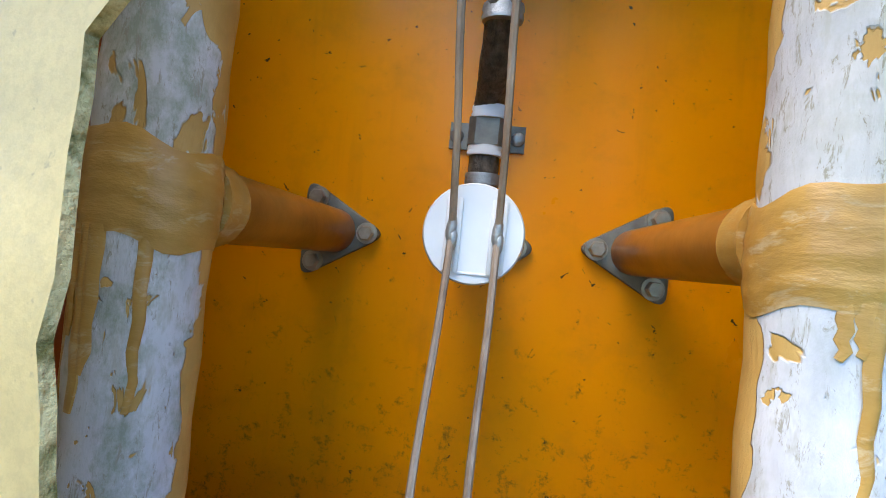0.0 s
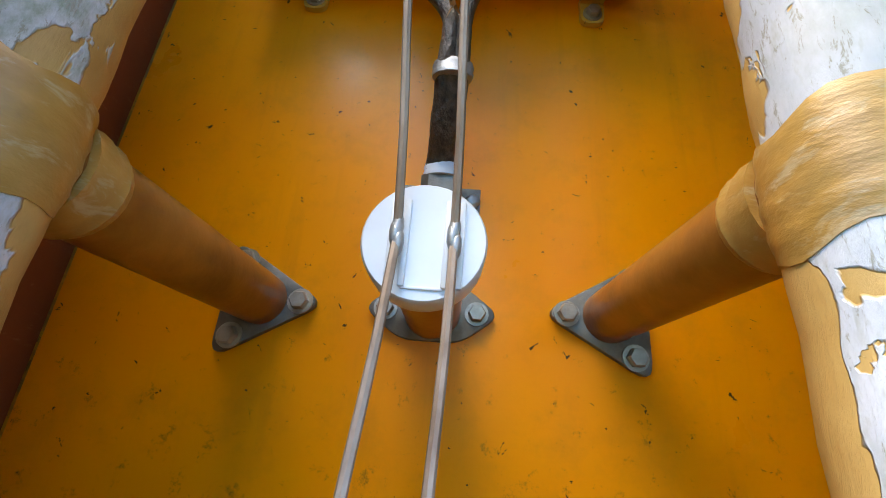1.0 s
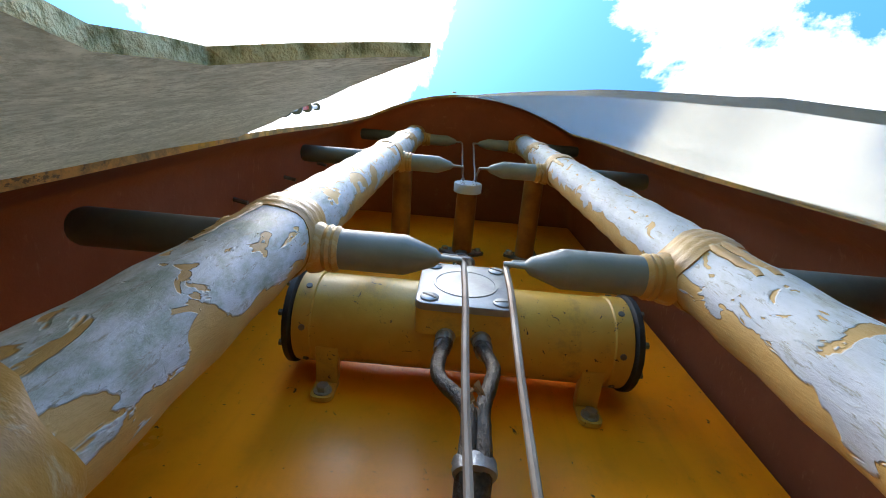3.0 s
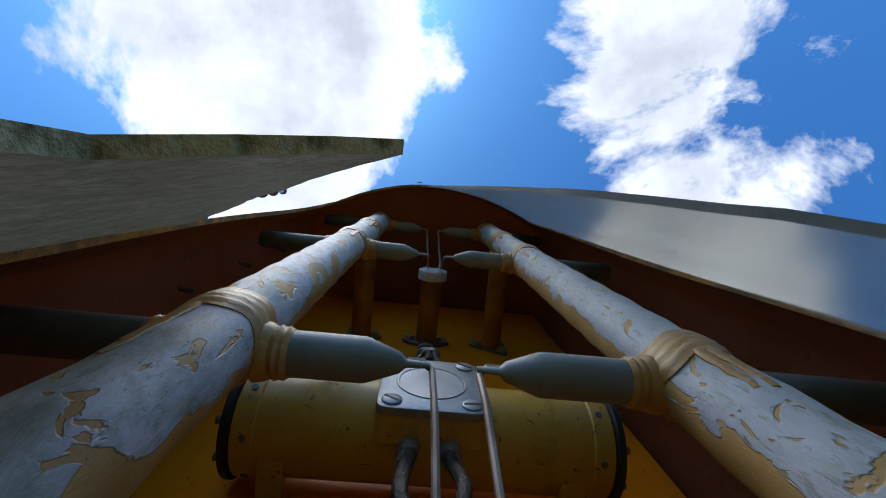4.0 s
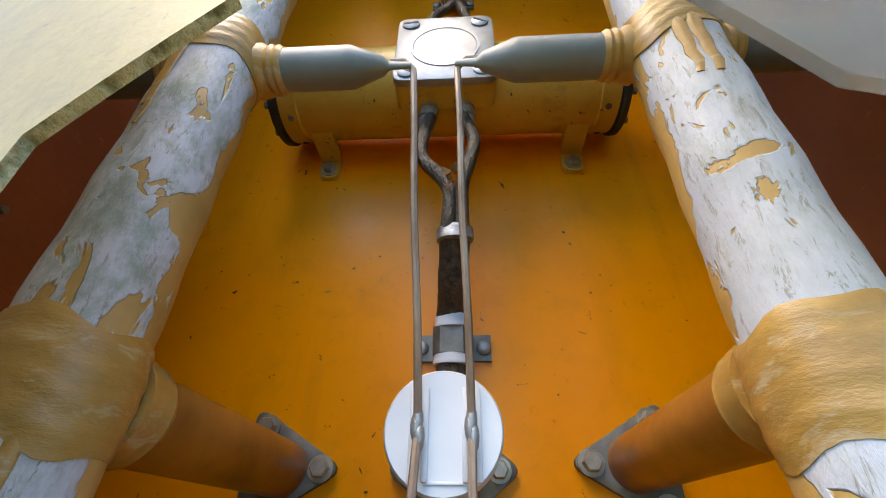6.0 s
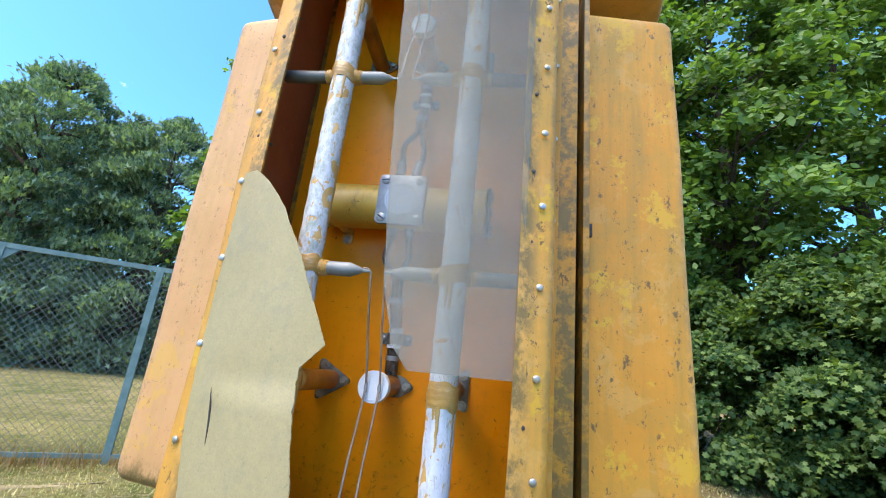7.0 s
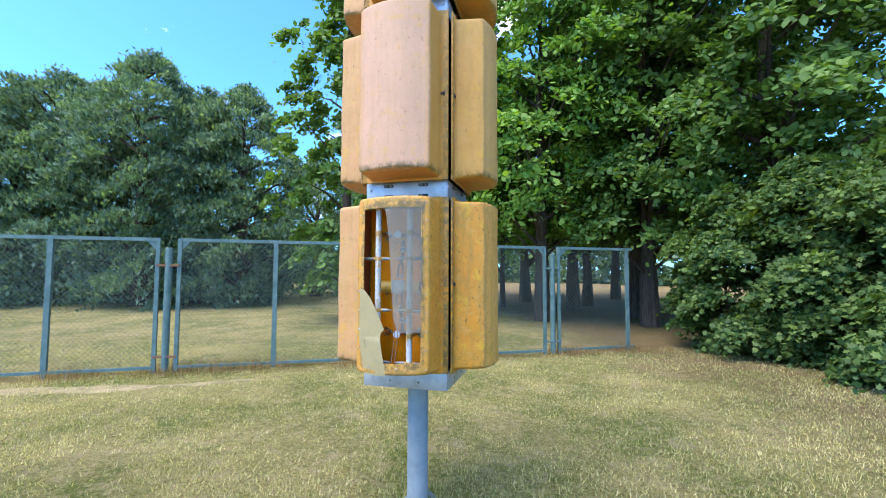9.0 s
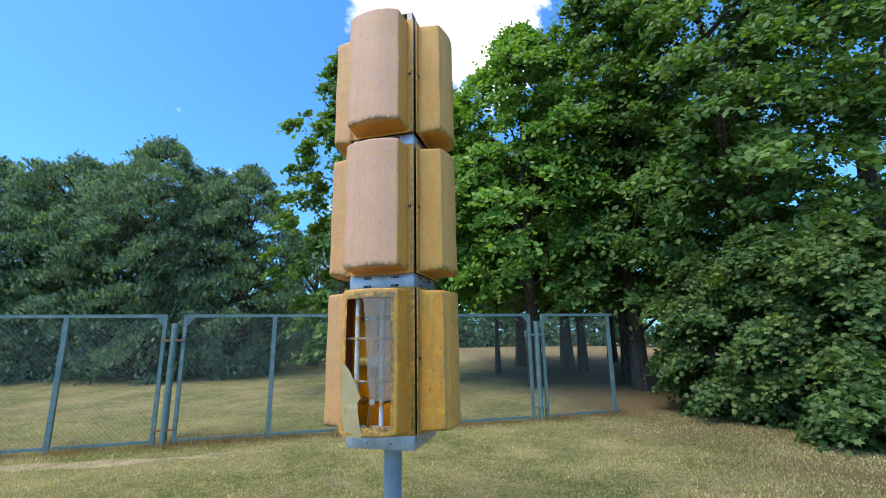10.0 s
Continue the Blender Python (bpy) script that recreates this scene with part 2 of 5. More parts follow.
def make_sheet(name, a, b, stain, clear, moss):
    """Fibreglass sheet: lets light through, stained or mossy."""
    m = Mat(name, 0.5)
    base = m.ramp(m.noise(6, 6, 0.65), 0.3, 0.7, a, b)
    base = m.mix(m.mix(m.ramp(m.noise(26, 7, 0.78), 0.50, 0.68), (0, 0, 0), (stain,) * 3), base, (0.34, 0.33, 0.24))
    green = m.mix(m.ramp(m.noise(75, 6, 0.8, shift=(3, 3, 3)), 0.42, 0.60), (0, 0, 0), (moss,) * 3)
    base = m.mix(green, base, (0.11, 0.105, 0.05))
    fine = m.mix(m.ramp(m.noise(430, 6, 0.8, shift=(1, 7, 2)), 0.46, 0.60), (0, 0, 0), (min(1.0, moss * 1.5),) * 3)
    base = m.mix(fine, base, (0.17, 0.155, 0.085))
    specks = m.ramp(m.noise(210, 3, 0.7), 0.66, 0.70)
    base = m.mix(m.mix(specks, (0, 0, 0), (0.5,) * 3), base, (0.16, 0.15, 0.11))
    m.color(base).bump(m.noise(120, 5, 0.7), 0.3, 0.0008)
    nt = m.t
    tl = nt.nodes.new("ShaderNodeBsdfTranslucent")
    m.link(m.mix(0.0 if clear > 0.1 else 0.4, base, (0.93, 0.91, 0.84)), tl.inputs["Color"])
    tr = nt.nodes.new("ShaderNodeBsdfRefraction")
    tr.inputs["Roughness"].default_value, tr.inputs["IOR"].default_value = 0.22, 1.04
    tr.inputs["Color"].default_value = (0.85, 0.85, 0.81, 1)
    s1 = nt.nodes.new("ShaderNodeMixShader")
    s1.inputs[0].default_value = 0.38
    s2 = nt.nodes.new("ShaderNodeMixShader")
    s2.inputs[0].default_value = clear
    m.link(m.b.outputs[0], s1.inputs[1])
    m.link(tl.outputs[0], s1.inputs[2])
    m.link(s1.outputs[0], s2.inputs[1])
    m.link(tr.outputs[0], s2.inputs[2])
    m.link(s2.outputs[0], nt.nodes["Material Output"].inputs["Surface"])
    return m.m


def make_leaf(name, a, b, shine=0.18):
    m = Mat(name, 0.45, spec=shine)
    col = m.ramp(m.island(), 0.15, 1.0, a, b)
    col = m.mix(0.35, col, m.ramp(m.noise(0.7, 3), 0.35, 0.65, a, b))
    m.color(col)
    nt = m.t
    tl = nt.nodes.new("ShaderNodeBsdfTranslucent")
    m.link(m.mix(1.0, col, (1.5, 1.6, 0.5), "MULTIPLY"), tl.inputs["Color"])
    mx = nt.nodes.new("ShaderNodeMixShader")
    mx.inputs[0].default_value = 0.35
    m.link(m.b.outputs[0], mx.inputs[1])
    m.link(tl.outputs[0], mx.inputs[2])
    m.link(mx.outputs[0], nt.nodes["Material Output"].inputs["Surface"])
    return m.m


def make_lawn():
    m = Mat("dry_lawn", 0.95, spec=0.08)
    green, straw, bare = (0.155, 0.182, 0.046), (0.38, 0.325, 0.135), (0.45, 0.365, 0.245)
    f = m.noise(0.7, 9, 0.75, world_space=True)
    g = m.noise(17, 7, 0.8, world_space=True)
    base = m.mix(m.ramp(f, 0.40, 0.60), green, straw)
    base = m.mix(m.ramp(g, 0.50, 0.64), base, m.mix(0.7, base, (0.56, 0.48, 0.25)))
    base = m.mix(m.ramp(m.noise(45, 5, 0.8, shift=(2, 2, 2), world_space=True), 0.50, 0.62), base, m.mix(0.75, base, (0.035, 0.045, 0.012)))
    base = m.mix(m.mix(m.ramp(m.noise(1.3, 9, 0.8, shift=(7, 3, 0), world_space=True), 0.57, 0.66), (0, 0, 0), (0.75,) * 3), base, bare)
    pinkish = m.ramp(m.noise(5.5, 8, 0.8, shift=(4, 9, 0), world_space=True), 0.52, 0.62)
    base = m.mix(m.mix(pinkish, (0, 0, 0), (0.55,) * 3), base, (0.47, 0.37, 0.24))
    tuft = m.ramp(m.noise(3.1, 8, 0.8, shift=(1, 5, 0), world_space=True), 0.56, 0.64)
    base = m.mix(m.mix(tuft, (0, 0, 0), (0.7,) * 3), base, (0.12, 0.16, 0.045))
    litter_shade = m.t.nodes.new("ShaderNodeVectorMath")          # leaf litter and bare earth under the bushes, spread wider to paint in their shade
    litter_shade.operation = "DOT_PRODUCT"
    litter_shade.inputs[1].default_value = (0.94, 0.342, 0.0)
    m.link(m.co, litter_shade.inputs[0])
    wob = m.t.nodes.new("ShaderNodeMath")
    wob.operation, wob.inputs[1].default_value = "MULTIPLY_ADD", 3.0
    m.link(m.noise(0.9, 7, 0.75, shift=(5, 5, 0), world_space=True), wob.inputs[0])
    m.link(litter_shade.outputs["Value"], wob.inputs[2])
    reach = m.t.nodes.new("ShaderNodeMapRange")
    reach.inputs["From Min"].default_value, reach.inputs["From Max"].default_value = 4.9, 6.4
    m.link(wob.outputs[0], reach.inputs["Value"])
    earth = m.ramp(m.noise(24, 7, 0.8, world_space=True), 0.4, 0.6, (0.10, 0.075, 0.035), (0.26, 0.19, 0.10))
    base = m.mix(m.mix(1.0, reach.outputs[0], (0.85,) * 3, "MULTIPLY"), base, earth)
    m.color(base).bump(m.noise(70, 6, 0.85, world_space=True), 1.0, 0.05)
    return m.m


PLATE = make_plate_paint()
FLAKY_L, FLAKY_R = make_flaky("flaking_white_paint_mossy", 3.0, 0.7, -1), make_flaky("flaking_white_paint", 8.0, 0.22, 1)


def make_putty():
    m = Mat("ochre_putty", 0.36)
    base = m.ramp(m.noise(38, 5, stretch=(1, 1, 2)), 0.3, 0.7, (0.36, 0.185, 0.035), (0.50, 0.29, 0.08))
    base = m.mix(m.mix(m.ramp(m.noise(55, 7, 0.7, stretch=(1, 1, 2.6), dist=0.7), 0.55, 0.64), (0, 0, 0), (0.6,) * 3), base, (0.54, 0.44, 0.28))
    base = m.mix(m.mix(m.ramp(m.noise(22, 6, 0.7, shift=(5, 0, 0)), 0.56, 0.7), (0, 0, 0), (0.6,) * 3), base, (0.28, 0.17, 0.06))
    m.color(base).bump(m.noise(70, 5, 0.65, stretch=(1, 1, 2.4)), 0.3, 0.002)
    return m.m


PUTTY = make_putty()
OLD_PUTTY = two_tone("old_putty", (0.40, 0.225, 0.06), (0.56, 0.36, 0.14), 38, 0.36, bump=0.2, bump_scale=60, stretch=(1, 1, 2.2), bd=0.0015)
STANDOFF = two_tone("orange_brown_tube", (0.19, 0.068, 0.012), (0.40, 0.16, 0.025), 26, 0.3, bump=0.15, bump_scale=200)
LAMINATE = make_laminate()
COVER_OLD = make_cover_paint("weathered_yellow_gelcoat", (0.70, 0.285, 0.020), (0.80, 0.37, 0.035), 1.0, (0.76, 0.39, 0.085))
COVER_PINK = make_cover_paint("faded_pink_gelcoat", (0.64, 0.33, 0.12), (0.74, 0.43, 0.19), 0.5, (0.66, 0.385, 0.235))
COVER_TAN = make_cover_paint("weathered_tan_gelcoat", (0.66, 0.32, 0.05), (0.74, 0.40, 0.09), 0.42, (0.70, 0.40, 0.11))
COVER = make_cover_paint("bleached_yellow_gelcoat", (0.66, 0.31, 0.045), (0.74, 0.385, 0.08), 0.34, (0.66, 0.385, 0.235))
SHEET = make_sheet("milky_fibreglass_sheet", (0.56, 0.53, 0.44), (0.66, 0.63, 0.54), 0.55, 0.70, 0.10)
FLAP = make_sheet("yellowed_fibreglass_sheet", (0.52, 0.43, 0.20), (0.62, 0.52, 0.27), 0.4, 0.04, 0.12)
FLAP_BACK = make_sheet("mossy_fibreglass_sheet", (0.52, 0.50, 0.40), (0.72, 0.69, 0.59), 0.7, 0.04, 0.6)
MOSS_EDGE = two_tone("mossy_torn_edge", (0.17, 0.16, 0.05), (0.62, 0.54, 0.28), 150, 0.9, bump=0.8, bump_scale=300, lo=0.36, hi=0.52, bd=0.003)
# the grey rod paint again, with the outer arms' shade put into its colour
SHADED_ROD = two_tone("shaded_grey_rod_paint", (0.07, 0.075, 0.07), (0.12, 0.125, 0.115), 25, 0.5, bump=0.12, bump_scale=240)
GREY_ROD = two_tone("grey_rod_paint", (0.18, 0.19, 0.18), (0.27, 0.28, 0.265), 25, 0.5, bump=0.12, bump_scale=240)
STEEL = two_tone("dark_flange_steel", (0.12, 0.115, 0.10), (0.22, 0.21, 0.18), 60, 0.5, 0.5, bump=0.3)
BOLT = two_tone("bolt_steel", (0.30, 0.28, 0.23), (0.48, 0.45, 0.38), 90, 0.4, 0.7, bump=0.2)
WIRE = two_tone("tinned_copper_wire", (0.20, 0.135, 0.095), (0.38, 0.31, 0.255), 90, 0.5, 0.3, bump=0.25, bump_scale=200, stretch=(1, 1, 0.3))
SOLDER = two_tone("solder", (0.22, 0.22, 0.22), (0.36, 0.37, 0.38), 90, 0.4, 0.6, bump=0.4)
WHITE = two_tone("white_ceramic", (0.62, 0.67, 0.74), (0.70, 0.74, 0.80), 20, 0.35, bump=0.06)


def make_drum():
    m = Mat("yellow_drum_paint", 0.36)
    base = m.ramp(m.noise(18, 5), 0.3, 0.7, (0.56, 0.32, 0.045), (0.68, 0.43, 0.08))
    base = m.mix(m.mix(m.ramp(m.noise(30, 7, 0.75, stretch=(1, 1, 0.4)), 0.54, 0.66), (0, 0, 0), (0.5,) * 3), base, (0.24, 0.16, 0.06))
    base = m.mix(m.ramp(m.noise(95, 5, 0.7, dist=1.5), 0.645, 0.66), base, (0.06, 0.04, 0.025))
    m.color(base).bump(m.noise(260, 3), 0.15, 0.0008)
    return m.m


DRUM = make_drum()
ALU = two_tone("grey_cast_aluminium", (0.28, 0.29, 0.30), (0.38, 0.39, 0.40), 50, 0.45, 0.55, bump=0.3, bump_scale=220)
BLACK = two_tone("black_rubber", (0.012, 0.012, 0.013), (0.035, 0.032, 0.03), 60, 0.6, bump=0.3)
BRAID = two_tone("oily_braided_sheath", (0.035, 0.025, 0.018), (0.12, 0.095, 0.07), 260, 0.4, 0.3, bump=0.9, bump_scale=420, stretch=(1, 1, 0.5), bd=0.002)
ZINC = two_tone("galvanised_steel", (0.36, 0.40, 0.45), (0.50, 0.54, 0.59), 14, 0.45, 0.6, bump=0.15)
POLE = two_tone("grey_blue_pole_paint", (0.20, 0.245, 0.27), (0.27, 0.315, 0.335), 9, 0.5, bump=0.1, bump_scale=80)
FENCE = two_tone("green_grey_fence_paint", (0.062, 0.125, 0.118), (0.115, 0.19, 0.18), 7, 0.55, bump=0.2, bump_scale=60)
FENCE_WIRE = two_tone("dark_green_wire", (0.085, 0.115, 0.105), (0.14, 0.175, 0.16), 5, 0.6, bump=0)
RUST = two_tone("rusty_steel", (0.14, 0.06, 0.03), (0.26, 0.13, 0.07), 60, 0.8, bump=0.4)
CONCRETE = two_tone("grey_concrete", (0.28, 0.27, 0.26), (0.40, 0.39, 0.37), 0.4, 0.85, bump=0.2, bump_scale=5)
DISH = two_tone("dark_grey_cladding", (0.07, 0.085, 0.09), (0.11, 0.125, 0.13), 0.3, 0.6, bump=0)
MAST_WHITE = two_tone("mast_white_paint", (0.62, 0.62, 0.62), (0.75, 0.75, 0.75), 0.6, 0.5, bump=0)
MAST_RED = two_tone("mast_red_paint", (0.42, 0.06, 0.04), (0.52, 0.09, 0.06), 0.6, 0.5, bump=0)
BARK = two_tone("dark_bark", (0.035, 0.026, 0.018), (0.10, 0.078, 0.058), 5, 0.9, bump=0.8, bump_scale=18, stretch=(4, 4, 0.6), bd=0.03)
# bluish cast: haze and blue shadow are mixed into this leaf colour
LEAF_DARK = make_leaf("dark_leaf", (0.020, 0.060, 0.058), (0.26, 0.38, 0.25))
LEAF_MID = make_leaf("green_leaf", (0.046, 0.108, 0.028), (0.165, 0.275, 0.065))
LEAF_LIGHT = make_leaf("light_green_leaf", (0.068, 0.165, 0.03), (0.22, 0.37, 0.068))
LEAF_BUSH = make_leaf("bush_leaf", (0.022, 0.066, 0.024), (0.155, 0.235, 0.06))
LAWN = make_lawn()
STRAW = make_leaf("dry_grass_blade", (0.075, 0.13, 0.022), (0.66, 0.57, 0.32), 0.10)
SOIL = two_tone("trodden_soil", (0.17, 0.145, 0.06), (0.31, 0.25, 0.135), 4, 0.95, bump=0.8, bump_scale=60, bd=0.02)
WEED = make_leaf("dry_weed", (0.16, 0.10, 0.05), (0.38, 0.27, 0.15), 0.1)
DEAD_LEAF = two_tone("dead_leaf", (0.28, 0.13, 0.04), (0.42, 0.22, 0.08), 120, 0.7, bump=0.5)


# ---------------------------------------------------------------- mesh tools
def part(name, bm, mat, parent=None, label="", smooth=True):
    """Links a bmesh as one mesh object under a thing or a part."""
    me = bpy.data.meshes.new(name)
    bm.to_mesh(me)
    bm.free()
    for one in mat if isinstance(mat, (list, tuple)) else (mat,):
        me.materials.append(one)
    if smooth:
        me.polygons.foreach_set("use_smooth", [True] * len(me.polygons))
        me.set_sharp_from_angle(angle=radians(38))
    ob = new(name, me)
    if parent is not None:
        ob.parent = parent
    if label:
        ob["label"] = label
    return ob


def thing(name, label, category, group="", at=(0, 0, 0), kind=""):
    ob = new(name)
    ob.location = at
    return tagged(ob, label, category, group, kind)


def basis(d):
    d = Vector(d).normalized()
    u = d.cross(Vector((0, 0, 1)) if abs(d.z) < 0.9 else Vector((1, 0, 0))).normalized()
    return d, u, u.cross(d) * -1


def lathe(bm, origin, axis, profile, seg=24, caps=True):
    """Turns (distance along the axis, radius) round an axis."""
    d, u, v = basis(axis)
    o = Vector(origin)
    rings = []
    for s, r in profile:
        rings.append([bm.verts.new(o + d * s + (u * math.cos(a) + v * math.sin(a)) * r) for a in (2 * math.pi * i / seg for i in range(seg))])
    for a, b in zip(rings, rings[1:]):
        for i in range(seg):
            bm.faces.new((a[i], a[(i + 1) % seg], b[(i + 1) % seg], b[i]))
    if caps:
        bm.faces.new(rings[0][::-1])
        bm.faces.new(rings[-1])
    return bm


def rod(bm, a, b, r, r2=None, seg=14, soft=0.12):
    """A round bar with slightly rounded ends."""
    a, b = Vector(a), Vector(b)
    n = (b - a).length
    r2 = r if r2 is None else r2
    e = min(soft * r, n * 0.2)
    return lathe(bm, a, b - a, [(0, r - e), (e, r), (n - e, r2), (n, max(r2 - e, 1e-5))], seg)


def sweep(bm, pts, r, seg=10, flat=1.0, wobble=0.0, seed=0):
    """A tube along points; flat squeezes it along its second axis."""
    rnd = random.Random(seed)
    pts = [Vector(p) for p in pts]
    rings = []
    u = None
    for i, p in enumerate(pts):
        d = (pts[min(i + 1, len(pts) - 1)] - pts[max(i - 1, 0)]).normalized()
        if u is None:
            _, u, _ = basis(d)
        u = (u - d * u.dot(d)).normalized()
        v = d.cross(u)
        rr = (r(i / (len(pts) - 1)) if callable(r) else r) * (1 + wobble * rnd.uniform(-1, 1))
        rings.append([bm.verts.new(p + (u * math.cos(a) + v * math.sin(a) * flat) * rr) for a in (2 * math.pi * k / seg for k in range(seg))])
    for a, b in zip(rings, rings[1:]):
        for i in range(seg):
            bm.faces.new((a[i], a[(i + 1) % seg], b[(i + 1) % seg], b[i]))
    bm.faces.new(rings[0][::-1])
    bm.faces.new(rings[-1])
    bmesh.ops.recalc_face_normals(bm, faces=bm.faces)
    return bm


def smooth_line(pts, n=8):
    """Catmull-Rom through the points."""
    p = [Vector(q) for q in pts]
    p = [p[0] * 2 - p[1]] + p + [p[-1] * 2 - p[-2]]
    out = []
    for i in range(1, len(p) - 2):
        for k in range(n):
            t = k / n
            a, b, c, d = p[i - 1:i + 3]
            out.append(0.5 * (2 * b + (c - a) * t + (2 * a - 5 * b + 4 * c - d) * t * t + (3 * b - a - 3 * c + d) * t ** 3))
    return out + [p[-2]]


def box(bm, lo, hi, bevel=0.0, seg=2):
    made = bmesh.ops.create_cube(bm, size=1)["verts"]
    lo, hi = Vector(lo), Vector(hi)
    for v in made:
        v.co = Vector(((lo[i] + hi[i]) / 2 + v.co[i] * (hi[i] - lo[i]) for i in range(3)))
    if bevel:
        bmesh.ops.bevel(bm, geom=list({e for v in made for e in v.link_edges}), offset=bevel, segments=seg, profile=0.5, affect="EDGES")
    return bm


def slab(bm, outline, y0, y1, bevel=0.0):
    """An (x, z) outline given thickness along y."""
    f = bm.faces.new([bm.verts.new((x, y0, z)) for x, z in outline])
    g = bmesh.ops.extrude_face_region(bm, geom=[f])
    top = [e for e in g["geom"] if isinstance(e, bmesh.types.BMVert)]
    for v in top:
        v.co.y = y1
    bmesh.ops.recalc_face_normals(bm, faces=bm.faces)
    if bevel:
        bmesh.ops.bevel(bm, geom=[e for e in bm.edges if all(abs(v.co.y - y1) < 1e-6 for v in e.verts)], offset=bevel, segments=2, profile=0.5, affect="EDGES")
    return bm


def round_outline(pts, r, n=5):
    """A closed outline with each corner rounded."""
    out = []
    m = len(pts)
    for i in range(m):
        a, b, c = Vector(pts[i - 1]), Vector(pts[i]), Vector(pts[(i + 1) % m])
        p, q = b + (a - b).normalized() * r, b + (c - b).normalized() * r
        for k in range(n + 1):
            t = k / n
            out.append(tuple(p * (1 - t) ** 2 + b * 2 * t * (1 - t) + q * t * t))
    return out


def hex_bolt(parent, at, axis, r=0.006, h=0.0045, mat=None, washer=True):
    bm = bmesh.new()
    if washer:
        lathe(bm, at, axis, [(0, r * 1.35), (0.0012, r * 1.35)], 18)
    lathe(bm, Vector(at) + Vector(axis) * 0.001, axis, [(0, r), (h * 0.8, r), (h, r * 0.86)], 6)
    return part("bolt", bm, mat or BOLT, parent, smooth=False)


def pan_screw(parent, at, axis, r=0.005, turn=0.6, mat=None, name="screw"):
    """A screw with a domed head and a slot."""
    d, u, v = basis(axis)
    bm = bmesh.new()
    lathe(bm, at, axis, [(0, r), (r * 0.3, r * 0.97), (r * 0.55, r * 0.7), (r * 0.62, r * 0.3)], 14)
    o = part(name, bm, mat or BOLT, parent)
    return o


# ---------------------------------------------------------------- the panel: common numbers
ZC = 1.295                     # middle height of the lowest tier
PITCH = 1.14                   # tier to tier
ROWS = [ZC - 0.435, ZC - 0.145, ZC + 0.145, ZC + 0.435]
TUBE_AT, TUBE_Y, TUBE_R = {-1: -0.0915, 1: 0.0980}, -0.1555, 0.0168
ARM_Y = -0.1515                # the dipole rods' axis
POSTS = (1.010, ZC + 0.288)   # heights of the stand-offs and feed posts
MAST_Y = 0.30                  # the mast's axis
HALF = 0.262                   # from that axis to the back of a panel


def front_y(x, y0=-0.178, b=0.062):
    return y0 - b * max(0.0, 1 - (x / 0.2) ** 2)


def ring_points(hw, hz, r, n_side=14, n_up=20, n_corner=4):
    pts = []
    for cx, cz, a0 in ((hw - r, hz - r, 0), (-hw + r, hz - r, 90), (-hw + r, -hz + r, 180), (hw - r, -hz + r, 270)):
        for k in range(n_corner + 1):
            a = radians(a0 + 90 * k / n_corner)
            pts.append((cx + r * math.cos(a), cz + r * math.sin(a)))
        nx = n_side if a0 in (0, 180) else n_up
        p, (cx2, cz2) = pts[-1], {0: (-hw + r, hz), 90: (-hw, -hz + r), 180: (hw - r, -hz), 270: (hw, hz - r)}[a0]
        for k in range(1, nx):
            t = k / nx
            pts.append((p[0] + (cx2 - p[0]) * t, p[1] + (cz2 - p[1]) * t))
    return pts


def cover_mesh(opening, wall=0.004, seed=1):
    """The domed fibreglass cover, rim at y = 0, front towards -y, centred on z = 0; with or without its front cut out."""
    bm = bmesh.new()
    bulge = 0.062 if opening else 0.044

    def surface(off):
        rings = []
        for inset, y0, fb, r in ((-0.018, 0.0, 0, 0.02), (0.0, 0.0, 0, 0.02), (0.001, -0.010, 0, 0.02), (0.010, -0.155, 0.94, 0.024), (0.0115, -0.167, 0.975, 0.024),
                                 (0.0155, -0.1745, 0.99, 0.024), (0.021, -0.1782, 1.0, 0.024), (0.030, -0.1785, 1.0, 0.02)):
            o = off if inset >= 0 else 0
            rings.append([(x, y0 - fb * bulge * max(0.0, 1 - (x / 0.2) ** 2) + off, z) for x, z in ring_points(0.228 - inset - o, 0.503 - inset - o, r)])
        if opening:
            rings.append([(x + 0.003, front_y(x) + off, z) for x, z in ring_points(0.170, 0.427, 0.012)])
        else:
            for s in (0.8, 0.55, 0.3, 0.1, 0.0):
                ref = ring_points(0.228 - 0.030 - off, 0.503 - 0.030 - off, 0.03)
                rings.append([(x * s, front_y(x * s, b=bulge) + off, z * (s + (1 - s) * 0.0)) for x, z in ref])
        out = []
        for k, ring in enumerate(rings):
            w = 0.0016 if k > 1 else 0.0
            out.append([bm.verts.new((x + w * math.sin(9 * z + seed), y + w * math.sin(13 * z + 7 * x + seed * 2), z + w * math.sin(11 * x))) for x, y, z in ring])
        return out

    outer, inner = surface(0.0), surface(wall)
    for rings, idx, flip in ((outer, 0, False), (inner, 1, True)):
        for a, b in zip(rings, rings[1:]):
            n = len(a)
            for i in range(n):
                q = (a[i], a[(i + 1) % n], b[(i + 1) % n], b[i])
                f = bm.faces.new(q[::-1] if flip else q)
                f.material_index = idx
    for a, b in ((outer[0], inner[0]),) + (((outer[-1], inner[-1]),) if opening else ()):
        n = len(a)
        for i in range(n):
            bm.faces.new((a[i], a[(i + 1) % n], b[(i + 1) % n], b[i]))
    if not opening:
        bmesh.ops.remove_doubles(bm, verts=outer[-1], dist=1e-5)
        bmesh.ops.remove_doubles(bm, verts=inner[-1], dist=1e-5)
    return bm


